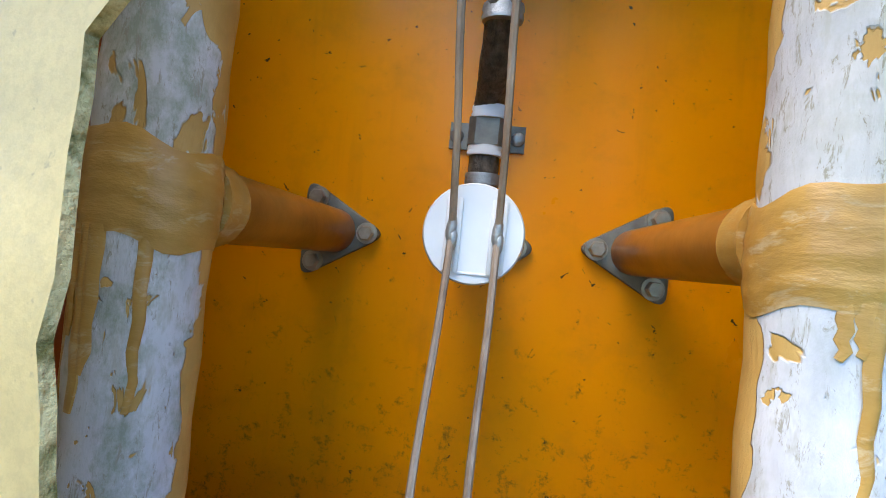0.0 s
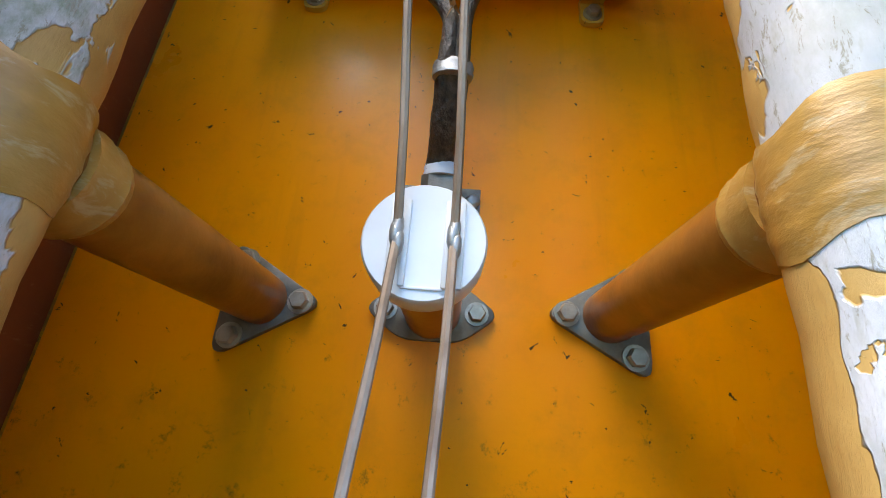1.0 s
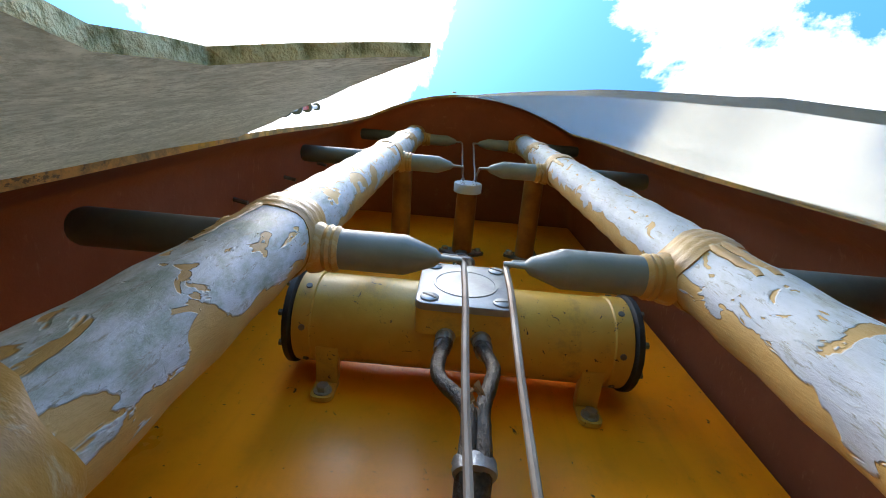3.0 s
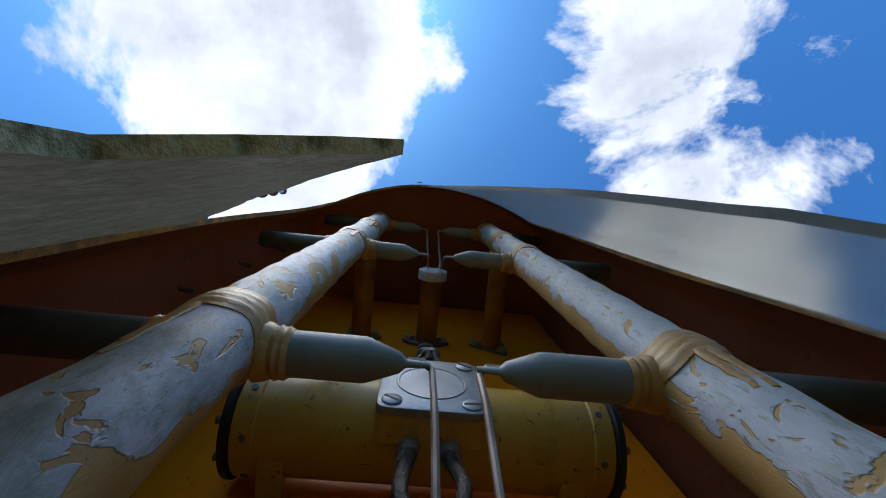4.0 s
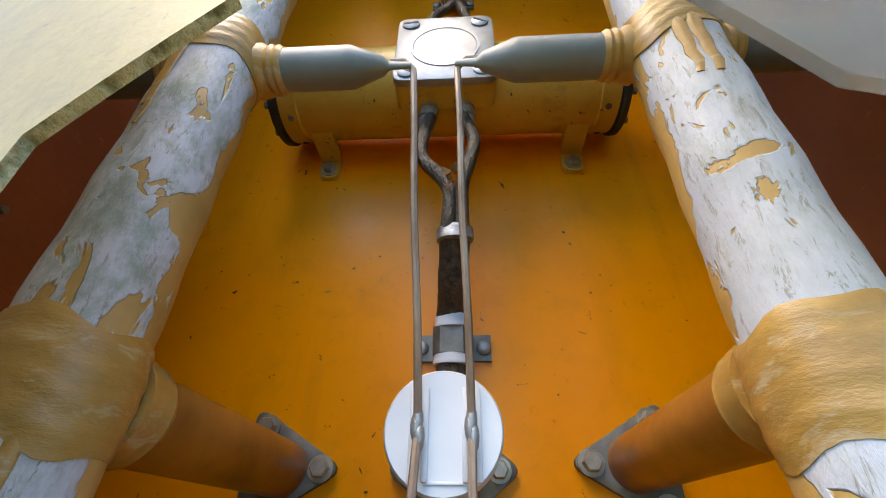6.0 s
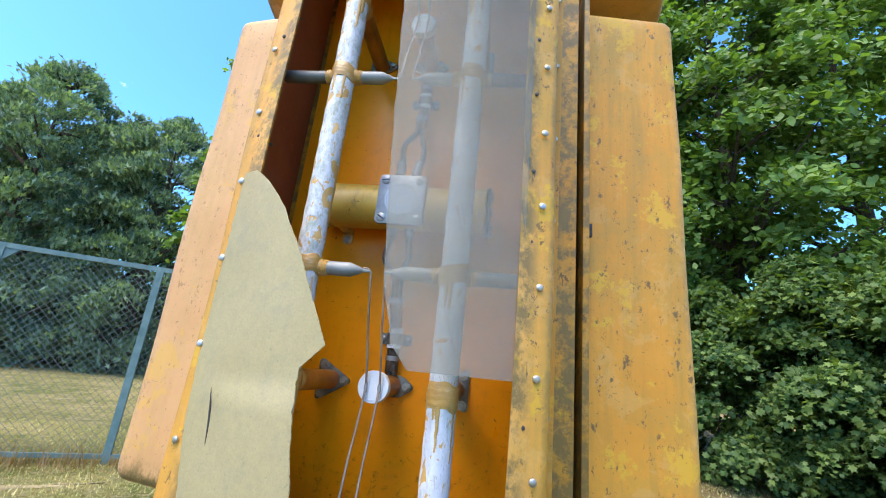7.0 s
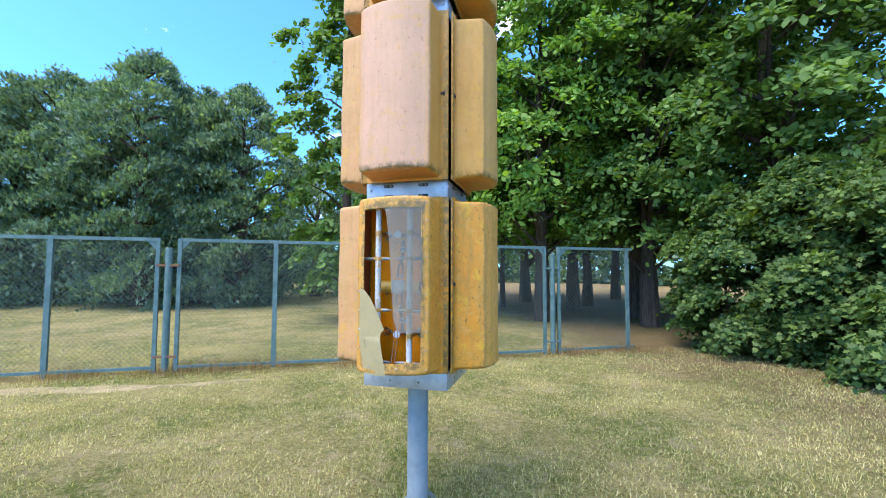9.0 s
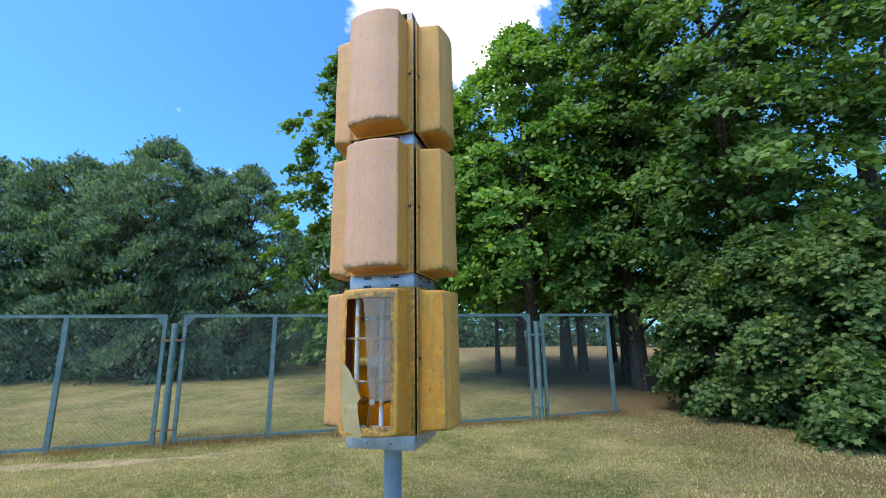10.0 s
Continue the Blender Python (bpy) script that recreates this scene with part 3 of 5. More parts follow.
def turned(ob, quarter, z):
    """Stands a panel, built at the front, on one of the mast's four faces."""
    ob.matrix_world = Matrix.Translation((0, MAST_Y, 0)) @ Matrix.Rotation(radians(90 * quarter), 4, "Z") @ Matrix.Translation((0, -MAST_Y, z))


# ---------------------------------------------------------------- intact panels
def intact_panel(paint, seed):
    p = thing("sector_antenna", "closed sun-bleached yellow fibreglass antenna bolted to the mast", "antenna", "antennas on the mast")
    bm = cover_mesh(False, seed=seed)
    part("cover", bm, [paint, LAMINATE], p)
    bm = bmesh.new()
    box(bm, (-0.276, 0.001, -0.518), (0.276, 0.012, 0.518), 0.002)
    part("back_plate", bm, paint, p)
    for side in (-1, 1):
        bm = bmesh.new()
        box(bm, (side * 0.241 - 0.010, -0.008, -0.006), (side * 0.241 + 0.010, 0.0, 0.006), 0.001)
        box(bm, (side * 0.252 - 0.004, -0.008, -0.012), (side * 0.252 + 0.004, 0.004, 0.012), 0.001)
        part("latch", bm, BLACK, p, "black latch")
        for k in range(6):
            hex_bolt(p, (side * 0.237, -0.0, -0.44 + 0.176 * k), (0, -1, 0), 0.0045, 0.004, washer=False)
    return p


first = intact_panel(COVER, 2)
second = intact_panel(COVER_OLD, 5)
third = intact_panel(COVER_PINK, 8)
fourth = intact_panel(COVER_TAN, 11)
for tier in range(3):
    for quarter in range(4):
        if tier == 0 and quarter == 0:
            continue
        src = third if quarter == 3 else second if tier == 0 else fourth if quarter == 1 else first
        c = copy_thing(src, Matrix.Identity(4))
        turned(c, quarter, ZC + PITCH * tier)
        if tier == 0:
            tagged(c, "faded pinkish-yellow fibreglass antenna with flaking paint" if quarter == 3 else "weathered yellow fibreglass antenna with flaking paint and algae")
for src in (first, second, third, fourth):
    for o in (*src.children_recursive, src):
        bpy.data.objects.remove(o)

# ---------------------------------------------------------------- the broken panel
broken = thing("broken_antenna", "yellow sector antenna with its torn front sheet open, dipoles inside", "antenna", "antennas on the mast", (0, 0, 0))
bm = cover_mesh(True, seed=3)
bmesh.ops.translate(bm, verts=bm.verts, vec=(0, 0.012, ZC))
part("cover", bm, [COVER_OLD, LAMINATE], broken, "weathered yellow cover, red-brown inside")
bm = bmesh.new()
box(bm, (-0.2075, 0.0, ZC - 0.49), (0.2145, 0.005, ZC + 0.49), 0.001)
back = part("back_plate", bm, PLATE, broken, "glossy orange-yellow painted plate")
bm = bmesh.new()
box(bm, (-0.276, 0.016, ZC - 0.518), (0.276, 0.026, ZC + 0.518), 0.002)
part("mounting_frame", bm, COVER_OLD, broken)

for side in (-1, 1):
    for k in range(7):
        hex_bolt(broken, (side * 0.237, 0.011, ZC - 0.46 + 0.153 * k), (0, -1, 0), 0.0045, 0.004, washer=False)


# torn front sheet: what is left of it at either side
def torn_sheet(name, rows, label, thick=0.0022, lift=0.0, dy=0.0, mats=(None, None, None)):
    """rows: (z, left x, right x); the torn edges get a ragged, mossy rim."""
    bm = bmesh.new()
    rnd = random.Random(len(rows))
    n_z, n_x = 56, 18
    zs = [r[0] for r in rows]
    grid = []
    for i in range(n_z + 1):
        z = zs[0] + (zs[-1] - zs[0]) * i / n_z
        a = float(np.interp(z, zs, [r[1] for r in rows]))
        b = float(np.interp(z, zs, [r[2] for r in rows]))
        a, b = a + rnd.uniform(-1, 1) * 0.0009, b + rnd.uniform(-1, 1) * 0.0009
        row = []
        for j in range(n_x + 1):
            x = a + (b - a) * j / n_x
            y = front_y(x) + 0.012 - 0.0028 + (dy + min(0.004, 0.1 * max(0, -0.022 - x)) * min(1, max(0, (z - 0.985) / 0.024)) - 0.0008 * min(1, max(0, (1.008 - z) / 0.024)) * (1 if x < 0 else 0)) * min(1, max(0, (0.19 - abs(x)) / 0.06)) + lift * math.sin(math.pi * i / n_z) * (j / n_x)
            row.append((x, y, z))
        grid.append(row)
    fr = [[bm.verts.new(p) for p in row] for row in grid]
    bk = [[bm.verts.new((p[0], p[1] + thick, p[2])) for p in row] for row in grid]
    for i in range(n_z):
        for j in range(n_x):
            bm.faces.new((fr[i][j], fr[i][j + 1], fr[i + 1][j + 1], fr[i + 1][j]))
            bm.faces.new((bk[i][j], bk[i + 1][j], bk[i + 1][j + 1], bk[i][j + 1])).material_index = 2
    loop_f = [fr[0][j] for j in range(n_x)] + [fr[i][n_x] for i in range(n_z)] + [fr[n_z][j] for j in range(n_x, 0, -1)] + [fr[i][0] for i in range(n_z, 0, -1)]
    loop_b = [bk[0][j] for j in range(n_x)] + [bk[i][n_x] for i in range(n_z)] + [bk[n_z][j] for j in range(n_x, 0, -1)] + [bk[i][0] for i in range(n_z, 0, -1)]
    m = len(loop_f)
    for i in range(m):
        f = bm.faces.new((loop_f[i], loop_b[i], loop_b[(i + 1) % m], loop_f[(i + 1) % m]))
        f.material_index = 1
    bmesh.ops.recalc_face_normals(bm, faces=bm.faces)
    return part(name, bm, mats, broken, label)


torn_sheet("torn_sheet", [(1.034, 0.066, 0.181), (1.06, 0.046, 0.181), (1.12, 0.031, 0.181), (1.27, 0.018, 0.181), (1.51, 0.004, 0.181), (1.66, -0.012, 0.181), (1.72, -0.026, 0.19), (1.758, -0.038, 0.196)],
           "milky translucent sheet torn off below", dy=0.003, mats=(SHEET, SHEET, SHEET))
torn_sheet("torn_sheet", [(0.800, -0.150, -0.010), (0.876, -0.172, -0.025), (0.95, -0.192, -0.0395), (1.010, -0.197, -0.0480), (1.026, -0.197, -0.0470), (1.050, -0.197, -0.0225), (1.056, -0.197, -0.0245), (1.10, -0.197, -0.048),
                          (1.16, -0.197, -0.080), (1.215, -0.197, -0.115), (1.25, -0.197, -0.148), (1.268, -0.197, -0.172)],
           "torn corner of the milky sheet with a mossy edge", dy=0.002, mats=(FLAP, MOSS_EDGE, FLAP_BACK))

# screws along the edge of the sheet
for x, z in [(0.2, ZC - 0.46 + 0.102 * k) for k in range(10)] + [(-0.2, ZC - 0.47 + 0.108 * k) for k in range(9)] + [(0.09, ZC + 0.45), (-0.03, ZC + 0.455), (0.05, ZC - 0.452), (-0.12, ZC - 0.452)]:
    y = front_y(x) + 0.012 - 0.004
    pan_screw(broken, (x, y, z), (0.25 * x / 0.2, -1, 0), 0.0044, mat=BOLT if int(z * 1000) % 3 else ZINC)

# empty screw holes and a crack in the torn corner
for k, (x, z) in enumerate([(0.187, ZC - 0.41 + 0.102 * k) for k in range(9)] + [(-0.189, ZC - 0.36 + 0.19 * k) for k in range(5)]):
    bm = bmesh.new()
    y = front_y(x) + 0.012
    lathe(bm, (x, y + 0.001, z + 0.01 * math.sin(k * 3)), (0.2 * x / 0.2, -1, 0), [(0, 0.0026), (0.0022, 0.0026), (0.0026, 0.0018)], 10)
    part("screw_hole", bm, BLACK, broken)
bm = bmesh.new()
sweep(bm, [(-0.156 + 0.010 * math.sin(q * 0.16) , front_y(-0.15) + 0.0098, 0.995 - 0.0075 * q) for q in range(13)], lambda q: 0.0002 + 0.0013 * math.sin(math.pi * min(1, q * 0.95 + 0.02)), 6)
part("crack", bm, BLACK, broken)

# vertical tubes, putty joints, dipole rods
for side, mat in ((-1, FLAKY_L), (1, FLAKY_R)):
    bm = bmesh.new()
    n = 90
    lathe(bm, (0, 0, ROWS[0] - 0.022), (0, 0, 1), [((ROWS[3] - ROWS[0] + 0.044) * i / n, TUBE_R + 0.0004 * math.sin(i * 1.7)) for i in range(n + 1)], 28)
    tube = part("upright_tube", bm, mat, broken, "upright tube with flaking white paint")
    tube.location = (TUBE_AT[side], TUBE_Y, 0)
    for z in ROWS + list(POSTS):
        bm = bmesh.new()
        tall = 0.0115 if z in ROWS else 0.0145
        prof = [(-tall, TUBE_R - 0.0005), (-tall, TUBE_R + 0.0006)]
        for k in range(1, 14):
            t = k / 14
            prof.append((-tall + 2 * tall * t, TUBE_R + 0.0008 + 0.0010 * math.sin(math.pi * t) + 0.00022 * math.sin(k * 1.9 + z * 40)))
        prof += [(tall, TUBE_R + 0.0006), (tall, TUBE_R - 0.0005)]
        lathe(bm, (0, 0, z), (0, 0, 1), prof, 28, caps=False)
        for v in bm.verts:
            a = math.atan2(v.co.y, v.co.x)
            v.co.z += 0.0022 * math.sin(a * 2 + z * 30) + 0.0012 * math.sin(a * 5 + z * 70)
        part("putty_wrap", bm, PUTTY, tube, "ochre putty bandage")
        rr = random.Random(int(z * 1000) * 7 + side)
        for k in range(5 if tall > 0.012 else 2):
            bm = bmesh.new()
            a = -math.pi / 2 + rr.uniform(-1.2, 1.2)
            run = rr.uniform(0.012, 0.06)
            pts = [((TUBE_R + 0.0003) * math.cos(a + 0.05 * math.sin(q * 3)), (TUBE_R + 0.0003) * math.sin(a + 0.05 * math.sin(q * 3)), z - tall + 0.004 - run * q / 6) for q in range(7)]
            w = rr.uniform(0.0012, 0.0028)
            sweep(bm, pts, lambda q: w * (1.25 - 0.5 * q if q < 0.9 else 0.6), 8, flat=1.0)
            for v in bm.verts:
                d = math.hypot(v.co.x, v.co.y)
                f = (TUBE_R + (d - TUBE_R) * 0.35) / d
                v.co.x, v.co.y = v.co.x * f, v.co.y * f
            part("putty_run", bm, PUTTY, tube)
    for z in ROWS:
        bm = bmesh.new()
        reach = abs(TUBE_AT[side]) - 0.012 - 0.0095
        lathe(bm, (TUBE_AT[side] - side * 0.012, ARM_Y, z), (-side, 0, 0), [(0, 0.0092), (reach - 0.0265, 0.0092), (reach - 0.025, 0.0089), (reach - 0.012, 0.0042), (reach - 0.0095, 0.0026), (reach, 0.0018)], 20)
        for v in bm.verts:
            if abs(v.co.x) < 0.020:
                v.co.y = ARM_Y + (v.co.y - ARM_Y) * 0.6
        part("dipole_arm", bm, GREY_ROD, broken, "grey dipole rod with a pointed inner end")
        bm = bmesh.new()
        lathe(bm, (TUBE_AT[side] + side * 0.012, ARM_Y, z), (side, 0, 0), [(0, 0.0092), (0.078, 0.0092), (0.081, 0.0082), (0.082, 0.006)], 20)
        part("dipole_arm", bm, SHADED_ROD, broken, "grey outer dipole rod, its shade painted in")
        for s in (-1, 1):
            bm = bmesh.new()
            lathe(bm, (TUBE_AT[side] + s * 0.0145, ARM_Y, z), (s, 0, 0), [(0, 0.0122), (0.004, 0.0114), (0.006, 0.0101), (0.008, 0.0109), (0.0095, 0.0101), (0.011, 0.0106), (0.013, 0.0094)], 20)
            part("putty_collar", bm, PUTTY, broken)

# stand-offs with three-bolt flanges
for zp in POSTS:
    for side in (-1, 1):
        bm = bmesh.new()
        zc = zp + (0.004 if side > 0 else 0.0)
        cx, tx = (-0.0905, TUBE_AT[-1]) if side < 0 else (0.0995, TUBE_AT[1])
        lathe(bm, (cx, -0.0035, zc), (tx - cx, TUBE_Y + 0.0135, 0), [(0, 0.0142), (0.125, 0.0138), (0.1405, 0.0138)], 24)
        post = part("stand_off", bm, STANDOFF, broken, "orange-brown stand-off tube")
        bm = bmesh.new()
        lathe(bm, (cx + (tx - cx) * 0.85, TUBE_Y + 0.013, zc), (0, 1, 0), [(0, 0.0165), (0.004, 0.0156), (0.0065, 0.0162), (0.010, 0.0150), (0.0125, 0.0156), (0.016, 0.0139)], 24)
        part("putty_collar", bm, PUTTY, post)
        bm = bmesh.new()
        a, b = (-0.0685, -0.1028) if side < 0 else (0.0765, 0.1118)
        slab(bm, round_outline([(a - side * 0.013, zc), (b + side * 0.009, zc + 0.0335), (b + side * 0.009, zc - 0.0335)], 0.011), -0.0005, -0.0045, 0.0008)
        fl = part("flange", bm, STEEL, broken, "dark triangular steel flange")
        for bx, bz in ((a, zc), (b, zc + 0.0210), (b, zc - 0.0210)):
            hex_bolt(fl, (bx, -0.0045, bz), (0, -1, 0), 0.0052, 0.0048)

# feed posts with white ceramic heads
for zc, flip in ((POSTS[0], 1), (POSTS[1], -1)):
    bm = bmesh.new()
    lathe(bm, (0.004, -0.004, zc), (0, -1, 0), [(0, 0.0152), (0.093, 0.0148)], 28)
    post = part("feed_post", bm, STANDOFF, broken, "orange-brown feed post")
    bm = bmesh.new()
    slab(bm, round_outline([(-0.034, zc), (-0.013, zc + 0.016), (0.020, zc + 0.016), (0.041, zc), (0.020, zc - 0.016), (-0.013, zc - 0.016)], 0.008), -0.0005, -0.0045, 0.0008)
    fl = part("flange", bm, STEEL, broken)
    for bx in (-0.0215, 0.0280):
        hex_bolt(fl, (bx, -0.0045, zc), (0, -1, 0), 0.0048, 0.0045)
    bm = bmesh.new()
    lathe(bm, (0.004, -0.095, zc), (0, -1, 0), [(0, 0.0192), (0.0008, 0.0202), (0.0125, 0.0202), (0.0135, 0.0195)], 40)
    head = part("ceramic_head", bm, WHITE, broken, "round white ceramic head")
    bm = bmesh.new()
    for cx in (-0.004, 0.0135):
        box(bm, (cx - 0.0032, -0.1102, zc - 0.0155), (cx - 0.0012, -0.1075, zc + 0.0135), 0.0004)
        box(bm, (cx + 0.0012, -0.1102, zc - 0.0155), (cx + 0.0032, -0.1075, zc + 0.0135), 0.0004)
    box(bm, (-0.002, -0.1091, zc - 0.0162), (0.011, -0.1080, zc - 0.0152), 0.0003)
    part("ridge", bm, WHITE, head)
    for x in (0.0, 0.0175):
        bm = bmesh.new()
        tx = -0.0085 if x < 0.01 else 0.0105
        up = (zc + 0.143 * 1.0) if flip == 1 else zc - 0.143
        dn = (zc - 0.147) if flip == 1 else zc + 0.147
        for end, off in ((up, 0.0), (dn, 0.0)):
            line = [(tx + math.copysign(0.010, tx), ARM_Y, end), (tx + math.copysign(0.004, tx), ARM_Y, end), (tx, ARM_Y + 0.0015, end + (zc - end) * 0.03)]
            for k in range(1, 9):
                t = k / 9
                line.append((tx + (x - 0.004 - tx) * t + 0.0003 * math.sin(k * 1.1), ARM_Y + (-0.1132 - ARM_Y) * t + 0.0003 * math.sin(k * 1.3 + x * 300), end + (zc - end) * (0.05 + 0.93 * t)))
            line.append((x - 0.004, -0.1132, zc + (end - zc) * 0.01))
            sweep(bm, line, 0.00145, 8)
        part("feed_wire", bm, WIRE, head, "tinned feed wire")
        bm = bmesh.new()
        for k, (dz, dx) in enumerate(((0.002, 0.0), (-0.003, 0.001), (0.0, -0.001))):
            bmesh.ops.create_icosphere(bm, subdivisions=2, radius=0.0022, matrix=Matrix.Translation((x - 0.004 + dx * 0.5, -0.1135, zc + dz)) @ Matrix.Diagonal((0.9, 0.9, 2.3, 1)))
        part("solder_joint", bm, SOLDER, head)

# splitter drum with its junction lid
DZ, DY = 1.2795, -0.044
bm = bmesh.new()
lathe(bm, (-0.128, DY, DZ), (1, 0, 0), [(0, 0.034), (0.001, 0.0365), (0.014, 0.0365), (0.015, 0.0352), (0.241, 0.0352), (0.242, 0.0365), (0.255, 0.0365), (0.256, 0.034)], 48)
drum = part("splitter_drum", bm, DRUM, broken, "yellow painted splitter drum lying across")
for side in (-1, 1):
    bm = bmesh.new()
    lathe(bm, (side * 0.128, DY, DZ), (side, 0, 0), [(0, 0.0368), (0.0015, 0.0388), (0.0055, 0.0388), (0.0065, 0.036), (0.0065, 0.01)], 40)
    cap = part("end_cap", bm, BLACK, drum, "black end ring")
    for k in range(8):
        a = 2 * math.pi * k / 8 + 0.3
        hex_bolt(cap, (side * 0.1345, DY + 0.032 * math.cos(a), DZ + 0.032 * math.sin(a)), (side, 0, 0), 0.0028, 0.003, STEEL, False)
    for k in range(7):
        a = 2 * math.pi * k / 7 + 0.9
        bm = bmesh.new()
        d = Vector((0, math.cos(a), math.sin(a)))
        rod(bm, Vector((side * 0.119, DY, DZ)) + d * 0.036, Vector((side * 0.119, DY, DZ)) + d * 0.0376, 0.0024, seg=10)
        part("rivet", bm, STEEL, drum)
    bm = bmesh.new()
    fx = side * 0.101
    box(bm, (fx - 0.0085, -0.036, DZ - 0.035), (fx + 0.0085, -0.0045, DZ - 0.026), 0.001)
    slab(bm, round_outline([(fx - 0.0085, DZ - 0.024), (fx + 0.0085, DZ - 0.024), (fx + 0.0085, DZ - 0.053), (fx - 0.0085, DZ - 0.053)], 0.007), -0.0005, -0.0045)
    foot = part("foot", bm, DRUM, drum)
    hex_bolt(foot, (fx, -0.0045, DZ - 0.0445), (0, -1, 0), 0.005, 0.0045)
bm = bmesh.new()
slab(bm, round_outline([(-0.036, DZ - 0.039), (0.036, DZ - 0.039), (0.036, DZ + 0.039), (-0.036, DZ + 0.039)], 0.008), -0.058, -0.0775, 0.001)
part("lid_base", bm, DRUM, drum)
bm = bmesh.new()
slab(bm, round_outline([(-0.0365, DZ - 0.040), (0.0365, DZ - 0.040), (0.0365, DZ + 0.040), (-0.0365, DZ + 0.040)], 0.009), -0.0778, -0.0835, 0.0012)
lathe(bm, (0, -0.0836, DZ), (0, -1, 0), [(0, 0.0255), (0.0006, 0.0255), (0.0006, 0.0235), (0.0001, 0.023)], 36)
lid = part("junction_lid", bm, ALU, drum, "grey cast lid with slotted screws")
for sx in (-1, 1):
    for sz in (-1, 1):
        at = Vector((sx * 0.0265, -0.0836, DZ + sz * 0.0305))
        bm = bmesh.new()
        lathe(bm, at, (0, -1, 0), [(0, 0.0068), (0.001, 0.0068), (0.0016, 0.0060)], 18)
        sc = part("screw", bm, ALU, lid)
        bm = bmesh.new()
        a = 0.35 * sx * sz + 0.2
        box(bm, (-0.0058, -0.0003, -0.0009), (0.0058, 0.0003, 0.0009))
        bmesh.ops.transform(bm, verts=bm.verts, matrix=Matrix.Translation(at + Vector((0, -0.0016, 0))) @ Matrix.Rotation(a, 4, "Y"))
        part("slot", bm, BLACK, sc)

# braided leads from the drum to either feed post
for flip in (1, -1):
    def zz(z):
        return DZ + (z - DZ) * flip if flip == 1 else DZ - (z - DZ) + 0.020
    for x in (-0.0115, 0.0125):
        bm = bmesh.new()
        lathe(bm, (x, -0.058, zz(DZ - 0.030)), (0.12 if x > 0 else -0.12, 0.12, -flip), [(0, 0.0066), (0.004, 0.0076), (0.010, 0.0074), (0.0105, 0.0068), (0.018, 0.0070), (0.0185, 0.0060), (0.024, 0.0062), (0.026, 0.0054)], 16)
        gl = part("cable_gland", bm, SOLDER, drum)
        bm = bmesh.new()
        bulge = -0.016 if x < 0 else 0.019
        out = 1.0 if flip == 1 else 0.72
        line = smooth_line([(x, -0.058 * out, zz(DZ - 0.048)), (bulge, -0.062 * out, zz(DZ - 0.078)), (bulge * 0.85, -0.062 * out, zz(DZ - 0.096)), (0.0022 if x < 0 else 0.0108, -0.060 * out, zz(DZ - 0.118)), (0.0018 if x < 0 else 0.0105, -0.053 * out, zz(DZ - 0.148)),
                            (0.0 if x < 0 else 0.0085, -0.030 * out, zz(DZ - 0.172)), (-0.002 if x < 0 else 0.0065, -0.014, zz(DZ - 0.190)), (-0.001 if x < 0 else 0.0075, -0.011, zz(DZ - 0.255))], 6)
        sweep(bm, line, 0.0046, 10, wobble=0.05, seed=int(x * 1e4))
        part("braided_lead", bm, BRAID, drum, "dark braided cable")
    bm = bmesh.new()
    sweep(bm, smooth_line([(0.0062, -0.054 * out, zz(DZ - 0.146)), (0.0045, -0.031 * out, zz(DZ - 0.172)), (0.0025, -0.0140, zz(DZ - 0.190)), (0.0032, -0.0115, zz(DZ - 0.250))], 8), 0.0094, 14, flat=0.62, wobble=0.04, seed=4)
    part("sleeve", bm, BRAID, drum, "dark oily sleeve over the leads")
    for z, tall, mat, name in ((DZ - 0.149, 0.0045, SOLDER, "binding"), (DZ - 0.189, 0.004, WHITE, "bush"), (DZ - 0.2125, 0.003, WHITE, "bush"), (DZ - 0.230, 0.0035, SOLDER, "binding")):
        bm = bmesh.new()
        y = float(np.interp(DZ - z, [0.148, 0.172, 0.190, 0.255], [-0.053 * out, -0.030 * out, -0.014, -0.011]))
        bx = float(np.interp(DZ - z, [0.148, 0.178, 0.200, 0.255], [0.0062, 0.0045, 0.0026, 0.0032]))
        lathe(bm, (bx, y, zz(z) - tall), (0, 0, 1), [(0, 0.0108), (tall * 0.6, 0.0113), (tall, 0.0107), (tall * 1.4, 0.0113), (tall * 2, 0.0108)], 20)
        for v in bm.verts:
            v.co.y = y + (v.co.y - y) * 0.62
        part(name, bm, mat, drum)
    bm = bmesh.new()
    zc = zz(DZ - 0.201)
    pts = [(-0.021, -0.003), (-0.0085, -0.003), (-0.0085, -0.016), (-0.004, -0.0195), (0.010, -0.0195), (0.0145, -0.016), (0.0145, -0.003), (0.027, -0.003)]
    prev = None
    for x, y in pts:
        cur = [bm.verts.new((x, y, zc - 0.0085)), bm.verts.new((x, y, zc + 0.0085)), bm.verts.new((x, y + 0.0022, zc + 0.0085)), bm.verts.new((x, y + 0.0022, zc - 0.0085))]
        if prev:
            for i in range(4):
                bm.faces.new((prev[i], prev[(i + 1) % 4], cur[(i + 1) % 4], cur[i]))
        else:
            bm.faces.new(cur)
        prev = cur
    bm.faces.new(prev)
    bmesh.ops.recalc_face_normals(bm, faces=bm.faces)
    clamp = part("cable_clamp", bm, STEEL, broken, "grey saddle clamp", smooth=False)
    for sx in (-0.0165, 0.0225):
        pan_screw(clamp, (sx, -0.003, zc), (0, -1, 0), 0.0046, mat=SOLDER)

